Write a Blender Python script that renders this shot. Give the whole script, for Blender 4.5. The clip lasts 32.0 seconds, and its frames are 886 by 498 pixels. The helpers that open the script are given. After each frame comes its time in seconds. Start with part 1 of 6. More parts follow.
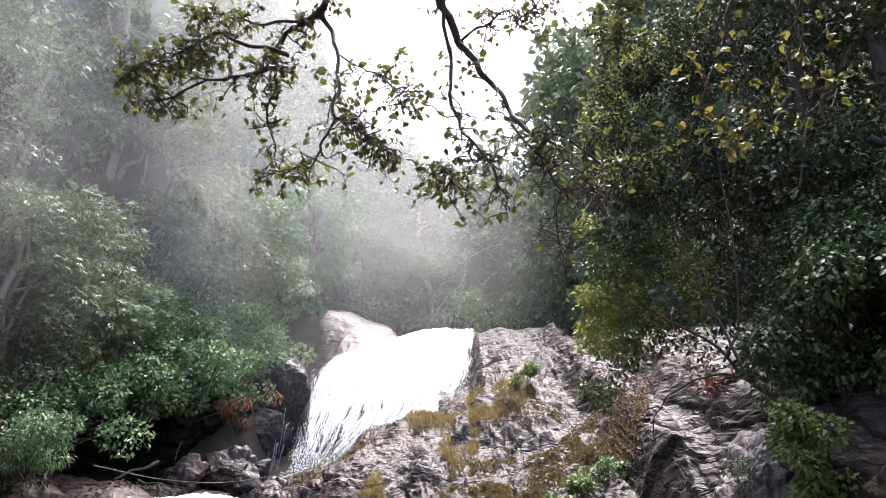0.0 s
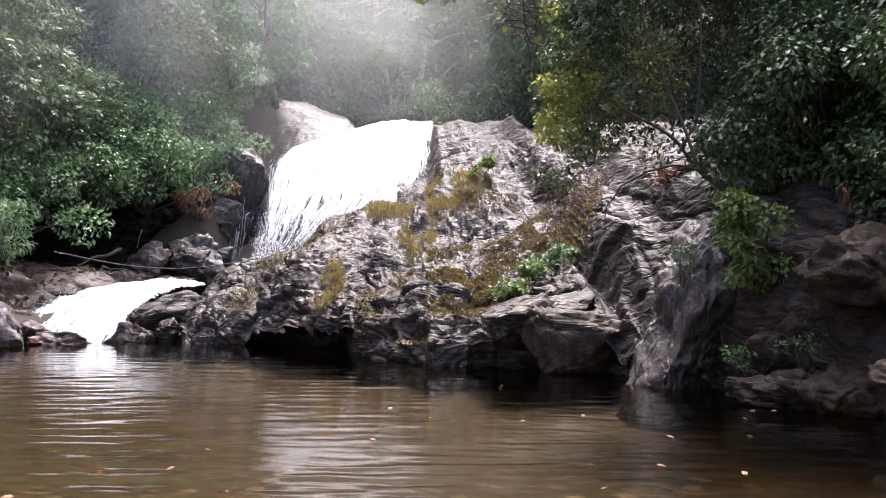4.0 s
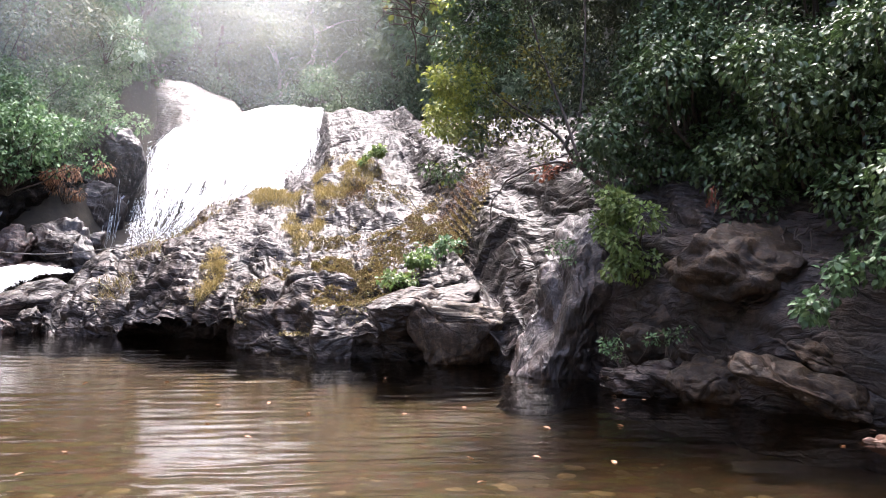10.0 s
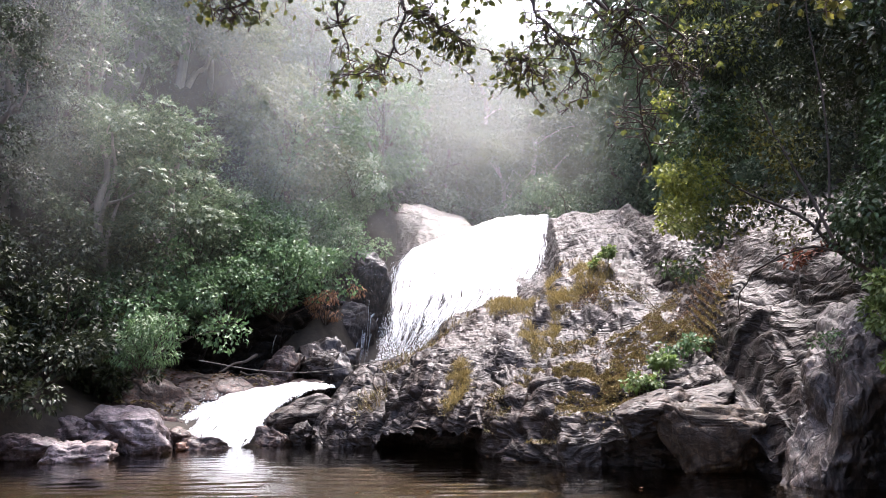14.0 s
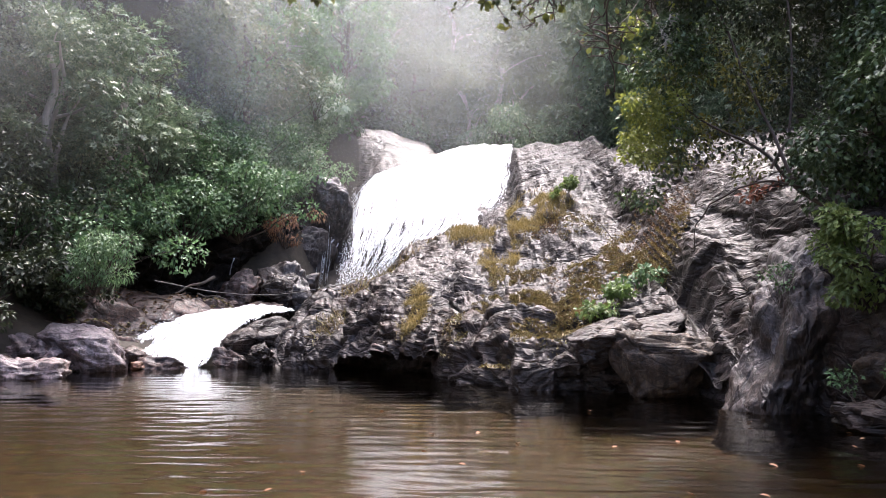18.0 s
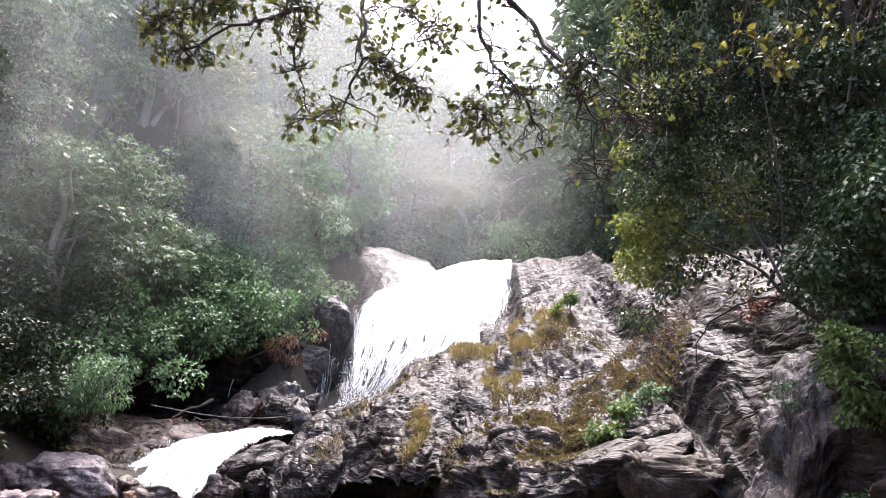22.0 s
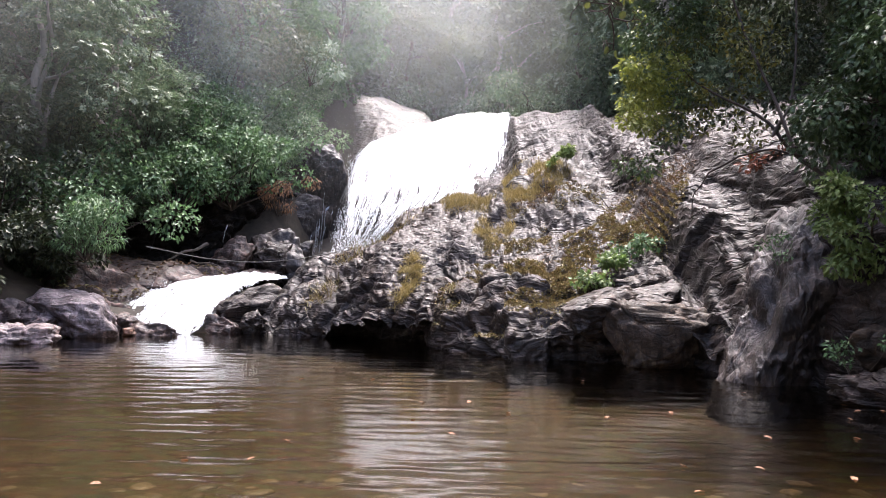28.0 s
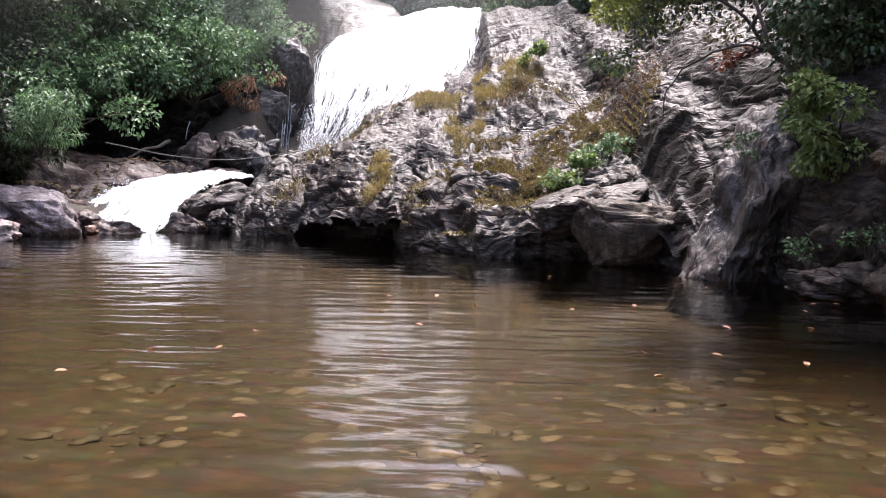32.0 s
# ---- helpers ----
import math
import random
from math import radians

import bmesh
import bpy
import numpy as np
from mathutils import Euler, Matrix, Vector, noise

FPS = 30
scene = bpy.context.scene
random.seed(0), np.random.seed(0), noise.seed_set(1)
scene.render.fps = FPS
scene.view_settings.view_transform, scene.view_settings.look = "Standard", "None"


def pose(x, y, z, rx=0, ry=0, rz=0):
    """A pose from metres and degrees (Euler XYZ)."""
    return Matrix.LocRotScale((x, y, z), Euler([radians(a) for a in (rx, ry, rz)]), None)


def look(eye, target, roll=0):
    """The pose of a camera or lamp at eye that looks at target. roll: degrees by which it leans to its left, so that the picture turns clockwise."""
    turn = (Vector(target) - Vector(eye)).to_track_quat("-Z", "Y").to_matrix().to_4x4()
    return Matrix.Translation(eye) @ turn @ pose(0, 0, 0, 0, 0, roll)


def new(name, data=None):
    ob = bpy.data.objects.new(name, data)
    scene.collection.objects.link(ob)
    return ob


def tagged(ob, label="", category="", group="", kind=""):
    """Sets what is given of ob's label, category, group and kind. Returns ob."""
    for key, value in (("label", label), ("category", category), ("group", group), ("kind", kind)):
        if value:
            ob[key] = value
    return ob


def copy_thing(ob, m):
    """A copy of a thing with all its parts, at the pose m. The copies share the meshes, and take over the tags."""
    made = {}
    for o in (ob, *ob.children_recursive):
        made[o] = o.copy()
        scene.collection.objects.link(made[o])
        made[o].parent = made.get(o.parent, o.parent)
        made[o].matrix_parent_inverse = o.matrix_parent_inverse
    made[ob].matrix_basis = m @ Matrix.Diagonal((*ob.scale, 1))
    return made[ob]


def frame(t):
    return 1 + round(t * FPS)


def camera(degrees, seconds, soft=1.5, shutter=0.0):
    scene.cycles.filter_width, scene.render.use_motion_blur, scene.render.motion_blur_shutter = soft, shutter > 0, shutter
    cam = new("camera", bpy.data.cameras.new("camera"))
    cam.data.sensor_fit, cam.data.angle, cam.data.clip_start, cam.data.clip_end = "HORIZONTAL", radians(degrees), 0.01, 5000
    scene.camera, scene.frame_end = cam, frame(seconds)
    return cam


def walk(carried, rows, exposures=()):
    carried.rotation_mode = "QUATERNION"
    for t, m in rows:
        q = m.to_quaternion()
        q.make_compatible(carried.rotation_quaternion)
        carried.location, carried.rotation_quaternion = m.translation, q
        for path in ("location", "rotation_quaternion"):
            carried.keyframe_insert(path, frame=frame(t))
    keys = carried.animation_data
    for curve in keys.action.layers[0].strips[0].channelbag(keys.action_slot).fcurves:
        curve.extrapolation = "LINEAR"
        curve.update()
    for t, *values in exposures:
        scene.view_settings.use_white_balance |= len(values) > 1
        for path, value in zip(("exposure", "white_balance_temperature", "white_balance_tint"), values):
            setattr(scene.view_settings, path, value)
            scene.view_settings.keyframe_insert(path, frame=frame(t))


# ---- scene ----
cam = camera(62.64, 32.0, soft=0.65)
PATH = [
    (0.0, 0.014, -0.077, 1.513, 109.86, -0.53, 1.70),
    (0.5, 0.016, -0.085, 1.508, 106.66, -1.14, 1.31),
    (1.0, 0.021, -0.080, 1.499, 103.83, -1.04, 0.94),
    (1.5, 0.018, -0.088, 1.492, 102.83, -0.46, 1.51),
    (2.0, 0.016, -0.094, 1.482, 100.92, -1.80, 1.34),
    (2.5, 0.014, -0.060, 1.490, 99.05, -1.84, 0.86),
    (3.0, 0.007, -0.012, 1.467, 96.59, -0.31, -0.28),
    (3.5, -0.009, -0.007, 1.466, 94.92, -0.09, -1.09),
    (5.5, 0.055, 0.089, 1.412, 92.22, -1.67, -5.00),
    (6.0, 0.076, 0.107, 1.414, 92.45, -0.95, -8.95),
    (6.5, 0.126, 0.067, 1.412, 93.12, -0.64, -12.57),
    (7.0, 0.157, 0.075, 1.400, 92.63, -0.94, -16.19),
    (7.5, 0.189, 0.086, 1.394, 91.95, -1.34, -18.07),
    (8.0, 0.221, 0.091, 1.400, 92.10, -1.56, -18.79),
    (8.5, 0.240, 0.089, 1.414, 91.08, -1.64, -21.68),
    (9.0, 0.222, 0.094, 1.440, 90.56, -1.42, -21.67),
    (9.5, 0.160, 0.116, 1.487, 91.26, -0.56, -16.41),
    (10.0, 0.077, 0.097, 1.487, 93.06, -0.89, -10.24),
    (10.5, 0.022, 0.041, 1.483, 94.63, -0.70, -4.79),
    (11.0, -0.025, -0.012, 1.507, 96.37, 0.64, -1.27),
    (11.5, -0.055, -0.036, 1.536, 97.94, 1.00, 2.18),
    (12.0, -0.050, -0.096, 1.526, 99.22, 2.11, 4.27),
    (12.5, -0.064, -0.124, 1.525, 99.64, 1.79, 4.69),
    (13.0, -0.086, -0.116, 1.573, 101.21, 2.35, 6.02),
    (13.5, -0.090, -0.143, 1.555, 101.69, 1.99, 8.14),
    (14.0, -0.097, -0.155, 1.532, 101.17, 1.30, 7.94),
    (14.5, -0.098, -0.145, 1.540, 100.60, 0.95, 7.30),
    (16.5, -0.082, -0.074, 1.504, 98.21, 0.03, 6.83),
    (17.0, -0.081, -0.046, 1.499, 97.10, -0.09, 6.65),
    (17.5, -0.075, -0.037, 1.475, 96.26, 0.37, 6.50),
    (18.0, -0.055, -0.018, 1.457, 95.58, 0.15, 4.82),
    (18.5, 0.003, 0.027, 1.460, 94.80, 0.34, 1.03),
    (19.0, 0.036, 0.032, 1.453, 93.75, 1.11, -5.97),
    (19.5, 0.038, 0.026, 1.481, 92.36, 0.54, -5.59),
    (20.0, 0.037, -0.001, 1.495, 95.02, 0.68, -3.63),
    (20.5, 0.020, -0.040, 1.566, 96.86, 1.26, -2.69),
    (21.0, 0.013, -0.015, 1.588, 99.76, 1.16, 0.11),
    (21.5, 0.012, -0.016, 1.598, 103.93, 1.27, 2.61),
    (22.0, 0.007, -0.055, 1.589, 104.52, 1.03, 5.15),
    (22.5, 0.009, -0.068, 1.593, 104.90, 0.52, 5.76),
    (23.0, 0.004, -0.062, 1.594, 104.06, 0.22, 6.26),
    (23.5, 0.006, -0.045, 1.602, 104.75, 0.53, 6.24),
    (24.0, 0.002, -0.053, 1.595, 104.95, 0.17, 5.79),
    (24.5, 0.008, -0.072, 1.587, 104.80, 0.26, 5.27),
    (25.0, 0.006, -0.090, 1.578, 102.11, 0.05, 5.54),
    (25.5, 0.004, -0.078, 1.566, 99.68, -0.52, 4.56),
    (27.5, -0.032, 0.143, 1.451, 94.73, 0.03, 4.66),
    (28.0, -0.014, 0.212, 1.431, 93.21, -0.36, 4.51),
    (28.5, -0.017, 0.232, 1.425, 92.25, -0.19, 4.88),
    (29.0, -0.005, 0.247, 1.414, 90.96, -0.30, 4.13),
    (29.5, -0.006, 0.255, 1.390, 89.95, -0.41, 3.68),
    (30.0, -0.007, 0.235, 1.370, 89.32, -0.12, 3.39),
    (30.5, 0.002, 0.264, 1.354, 87.01, -0.55, 2.69),
    (31.0, -0.010, 0.281, 1.334, 86.46, -0.17, 2.83),
    (31.5, -0.020, 0.285, 1.323, 85.91, -0.69, 3.46),
    (32.0, -0.012, 0.298, 1.324, 85.60, -0.73, 2.09),
]
EXPOSURES = [(t, stops + 0.34, 6150, 18) for t, stops in
             [(0.0, 2.1), (3.5, 2.12), (6.0, 2.3), (7.5, 2.65), (9.0, 3.02), (10.0, 2.78), (11.0, 2.38), (13.0, 2.2), (17.0, 2.18), (19.0, 2.2), (22.0, 2.28), (28.0, 2.15), (32.0, 2.2)]]
walk(cam, [(r[0], pose(*r[1:])) for r in PATH], EXPOSURES)

# ---- sky and sun ----
SUN_ELEVATION, SUN_AZIMUTH = 67.0, 6.0   # degrees; azimuth from +y, positive to +x
world = bpy.data.worlds.new("hazy_sky")
scene.world = world
world.use_nodes = True
wn = world.node_tree.nodes
sky = wn.new("ShaderNodeTexSky")
sky.sky_type = "NISHITA"
sky.sun_disc = False
sky.sun_elevation = radians(SUN_ELEVATION)
sky.sun_rotation = radians(SUN_AZIMUTH)
sky.air_density, sky.dust_density, sky.ozone_density = 1.0, 6.0, 1.0
wn["Background"].inputs["Strength"].default_value = 0.15
world.node_tree.links.new(sky.outputs[0], wn["Background"].inputs["Color"])
sun_data = bpy.data.lights.new("sun", "SUN")
sun_data.energy, sun_data.angle, sun_data.color = 1.45, radians(14), (1.0, 0.95, 0.88)
sun = new("sun", sun_data)
_az, _el = radians(SUN_AZIMUTH), radians(SUN_ELEVATION)
sun.matrix_world = look((math.sin(_az) * math.cos(_el) * 80, math.cos(_az) * math.cos(_el) * 80, math.sin(_el) * 80), (0, 0, 0))
rng = np.random.default_rng(7)

# ---- numeric helpers ----
def _hash(ix, iy, iz, seed):
    h = (ix * 374761393 + iy * 668265263 + iz * 2147483647 + seed * 974711) & 0x7FFFFFFF
    h = ((h ^ (h >> 13)) * 1274126177) & 0x7FFFFFFF
    return ((h ^ (h >> 16)) & 0xFFFF) / 32767.5 - 1.0


def vnoise(p, seed=0):
    """Smooth value noise, -1 to 1, at an (n, 3) array of points."""
    i = np.floor(p).astype(np.int64)
    f = p - i
    f = f * f * f * (f * (f * 6 - 15) + 10)
    out = 0
    for dx in (0, 1):
        wx = f[:, 0] if dx else 1 - f[:, 0]
        for dy in (0, 1):
            wy = f[:, 1] if dy else 1 - f[:, 1]
            for dz in (0, 1):
                wz = f[:, 2] if dz else 1 - f[:, 2]
                out = out + wx * wy * wz * _hash(i[:, 0] + dx, i[:, 1] + dy, i[:, 2] + dz, seed)
    return out


def fbm(p, octaves=4, seed=0, gain=0.5):
    out, a = 0, 1.0
    for k in range(octaves):
        out = out + a * vnoise(p * 2.03 ** k + 17.3 * k, seed + k)
        a *= gain
    return out


def cells(p, seed=0):
    """Gap between the two nearest cell centres, and the nearest cell's own number."""
    i = np.floor(p).astype(np.int64)
    f1, f2, own = np.full(len(p), 9.0), np.full(len(p), 9.0), np.zeros(len(p))
    for dx in (-1, 0, 1):
        for dy in (-1, 0, 1):
            for dz in (-1, 0, 1):
                c = i + (dx, dy, dz)
                q = c + 0.5 + 0.45 * np.stack([_hash(c[:, 0], c[:, 1], c[:, 2], seed + k) for k in range(3)], 1)
                d = np.linalg.norm(p - q, axis=1)
                near = d < f1
                f2 = np.where(near, f1, np.minimum(f2, d))
                own = np.where(near, _hash(c[:, 0], c[:, 1], c[:, 2], seed + 5), own)
                f1 = np.where(near, d, f1)
    return f2 - f1, own


def smooth(a, b, x):
    t = np.clip((x - a) / (b - a), 0, 1)
    return t * t * (3 - 2 * t)


def soft_ramp(x, k=1.0):
    return np.logaddexp(0, x / k) * k


# ---- mesh helpers ----
def mesh_data(name, verts, faces, mat, shade=True, uv=None):
    """A mesh from arrays; all faces have the same number of corners."""
    verts, faces = np.asarray(verts, np.float32), np.asarray(faces, np.int32)
    me = bpy.data.meshes.new(name)
    n, k = faces.shape
    me.vertices.add(len(verts))
    me.vertices.foreach_set("co", verts.ravel())
    me.loops.add(n * k)
    me.loops.foreach_set("vertex_index", faces.ravel())
    me.polygons.add(n)
    me.polygons.foreach_set("loop_start", np.arange(n, dtype=np.int32) * k)
    me.polygons.foreach_set("use_smooth", np.full(n, shade))
    if uv is not None:
        layer = me.uv_layers.new(name="UVMap")
        layer.data.foreach_set("uv", np.asarray(uv, np.float32)[faces.ravel()].ravel())
    me.materials.append(mat)
    me.update(calc_edges=True)
    me.validate()
    return me


def thing(name, label, category, group="", kind="", at=(0, 0, 0)):
    ob = new(name)
    ob.location = at
    return tagged(ob, label, category, group, kind)


def piece(name, verts, faces, mat, parent=None, label="", kind="", shade=True, uv=None):
    ob = new(name, mesh_data(name, verts, faces, mat, shade, uv))
    if parent is not None:
        ob.parent = parent
    return tagged(ob, label, kind=kind)


def grid_faces(nu, nv):
    i = np.arange(nu * nv).reshape(nu, nv)
    return np.stack([i[:-1, :-1], i[1:, :-1], i[1:, 1:], i[:-1, 1:]], -1).reshape(-1, 4)


def grid_normals(p):
    """Unit normals of a (nu, nv, 3) grid."""
    n = np.cross(np.gradient(p, axis=0), np.gradient(p, axis=1))
    return n / (np.linalg.norm(n, axis=-1, keepdims=True) + 1e-9)


def tube(points, radii, sides=6):
    """Vertices and quads of a tapered tube along a polyline."""
    pts = np.asarray(points, float)
    d = np.gradient(pts, axis=0)
    d /= np.linalg.norm(d, axis=1, keepdims=True) + 1e-9
    ref = np.tile([0.31, 0.2, 0.93], (len(pts), 1))
    ref[np.abs((d * ref).sum(1)) > 0.93] = (0.95, 0.1, 0.3)
    a = np.cross(d, ref)
    a /= np.linalg.norm(a, axis=1, keepdims=True)
    b = np.cross(d, a)
    ang = np.linspace(0, 2 * np.pi, sides, endpoint=False)
    ring = a[:, None] * np.cos(ang)[None, :, None] + b[:, None] * np.sin(ang)[None, :, None]
    v = (pts[:, None] + ring * np.asarray(radii)[:, None, None]).reshape(-1, 3)
    i = np.arange(len(pts) * sides).reshape(len(pts), sides)
    j = np.roll(i, -1, axis=1)
    f = np.stack([i[:-1], j[:-1], j[1:], i[1:]], -1).reshape(-1, 4)
    return v, f


def merge(parts):
    vs, fs, n = [], [], 0
    for v, f in parts:
        vs.append(v)
        fs.append(f + n)
        n += len(v)
    return np.concatenate(vs), np.concatenate(fs)


def bend(a, b, n, sag=0.0, wob=0.1, seed=0):
    """A wandering polyline from a to b."""
    a, b = np.asarray(a, float), np.asarray(b, float)
    t = np.linspace(0, 1, n)
    p = a + (b - a) * t[:, None]
    w = np.stack([vnoise(np.stack([t * 3.1, t * 0 + k, t * 0 + seed * 1.7], 1), 40 + k) for k in range(3)], 1)
    p += w * wob * np.sin(np.pi * np.clip(t, 0, 1))[:, None] ** 0.7
    p[:, 2] -= sag * np.sin(np.pi * t)
    return p


# leaf shapes: length along x, width along y, z up
LEAF_FAR = (np.array([(0, 0, 0), (0.45, 0.3, 0.06), (1, 0, -0.12), (0.45, -0.3, 0.06)]), np.array([(0, 1, 2), (0, 2, 3)]))
LEAF_NEAR = (np.array([(0, 0, 0), (0.3, 0, -0.02), (0.68, 0, -0.07), (1, 0, -0.2), (0.3, 0.3, 0.05), (0.66, 0.25, 0.0), (0.3, -0.3, 0.05), (0.66, -0.25, 0.0)]),
             np.array([(0, 1, 4), (4, 1, 2), (4, 2, 5), (5, 2, 3), (0, 6, 1), (6, 2, 1), (6, 7, 2), (7, 3, 2)]))
LEAF_LONG = (np.array([(0, 0, 0), (0.4, 0.11, 0.05), (1, 0, -0.3), (0.4, -0.11, 0.05), (0.45, 0, 0.0)]), np.array([(0, 4, 1), (1, 4, 2), (0, 3, 4), (3, 2, 4)]))
BLADE = (np.array([(0, 0.03, 0), (0, -0.03, 0), (0.55, 0.02, 0.03), (0.55, -0.02, 0.03), (1, 0, -0.12)]), np.array([(0, 1, 2), (1, 3, 2), (2, 3, 4)]))



def sprig_shape(n):
    """A twig end: n small pointed leaflets to either side of an axis along x."""
    v, f = [], []
    for k in range(n):
        a, b = (0.75 if k % 2 else -0.75) * (1 - 0.5 * k / n), 0.05 + 0.6 * k / n
        d, w = np.array([math.cos(a), math.sin(a), -0.25]), np.array([-math.sin(a), math.cos(a), 0.1]) * 0.115
        root = np.array([b, 0, 0.03 * (k % 3)])
        v += [root + d * 0.14 + w, root + d * 0.14 - w, root + d * 0.46]
        f.append((3 * k, 3 * k + 1, 3 * k + 2))
    return np.array(v), np.array(f)


SPRIG = sprig_shape(5)


def leaf_frames(out, r, droop=0.35, spread=0.6):
    """Unit axes for leaves that point along out, sag a little and face mostly up."""
    d = out + r.normal(0, spread, out.shape)
    d[:, 2] -= droop
    d /= np.linalg.norm(d, axis=1, keepdims=True) + 1e-9
    up = r.normal(0, 0.4, out.shape) + out * 0.65
    up[:, 2] += 0.7
    y = np.cross(up, d)
    y /= np.linalg.norm(y, axis=1, keepdims=True) + 1e-9
    return d, y, np.cross(d, y)


def leaves(pos, out, size, shape, r, droop=0.35, spread=0.6):
    d, y, z = leaf_frames(out, r, droop, spread)
    t, f = shape
    s = np.asarray(size)[:, None, None]
    v = pos[:, None] + s * (t[None, :, 0:1] * d[:, None] + t[None, :, 1:2] * y[:, None] + t[None, :, 2:3] * z[:, None])
    n = len(t)
    faces = (f[None] + (np.arange(len(pos)) * n)[:, None, None]).reshape(-1, 3)
    return v.reshape(-1, 3), faces


def clump_points(centres, radii, n, r, shell=0.55, up=0.2):
    """Places and outward ways on the shells of leaf clumps, more on their upper sides."""
    centres, radii = np.asarray(centres, float), np.asarray(radii, float)
    if radii.ndim == 1:
        radii = np.stack([radii, radii, radii * 0.75], 1)
    w = radii.prod(1) ** (2 / 3)
    k = r.choice(len(centres), n, p=w / w.sum())
    d = r.normal(0, 1, (n, 3))
    d[:, 2] += up
    d /= np.linalg.norm(d, axis=1, keepdims=True)
    rad = shell + (1 - shell) * r.random(n) ** 0.6
    return centres[k] + d * radii[k] * rad[:, None], d


# ---- materials ----
def material(name):
    m = bpy.data.materials.new(name)
    m.use_nodes = True
    t = m.node_tree
    return m, t, t.nodes["Principled BSDF"], t.nodes["Material Output"]


def node(t, kind, **values):
    n = t.nodes.new("ShaderNode" + kind)
    for k, v in values.items():
        n.inputs[k.replace("_", " ")].default_value = v
    return n


def ramp(t, source, stops):
    n = t.nodes.new("ShaderNodeValToRGB")
    els = n.color_ramp.elements
    while len(els) < len(stops):
        els.new(0.5)
    for e, (p, c) in zip(els, stops):
        e.position, e.color = p, (*c, 1) if len(c) == 3 else c
    t.links.new(source, n.inputs[0])
    return n.outputs[0]


def mix_rgb(t, fac, a, b, mode="MIX"):
    n = t.nodes.new("ShaderNodeMix")
    n.data_type, n.blend_type = "RGBA", mode
    for sock, v in ((n.inputs[0], fac), (n.inputs[6], a), (n.inputs[7], b)):
        if isinstance(v, (int, float)):
            sock.default_value = v
        elif isinstance(v, tuple):
            sock.default_value = (*v, 1)
        else:
            t.links.new(v, sock)
    return n.outputs[2]


def coords(t, scale=(1, 1, 1), turn=(0, 0, 0)):
    g = t.nodes.new("ShaderNodeNewGeometry")
    mp = t.nodes.new("ShaderNodeMapping")
    mp.inputs["Scale"].default_value = scale
    mp.inputs["Rotation"].default_value = [radians(a) for a in turn]
    t.links.new(g.outputs["Position"], mp.inputs[0])
    return mp.outputs[0]


def noise_tex(t, vec, scale, detail=6, rough=0.6, distort=0.0):
    n = node(t, "TexNoise", Scale=scale, Detail=detail, Roughness=rough, Distortion=distort)
    t.links.new(vec, n.inputs["Vector"])
    return n.outputs[0]


def bump(t, height, strength, distance, onto=None):
    b = node(t, "Bump", Strength=strength, Distance=distance)
    t.links.new(height, b.inputs["Height"])
    if onto is not None:
        t.links.new(onto, b.inputs["Normal"])
    return b.outputs[0]


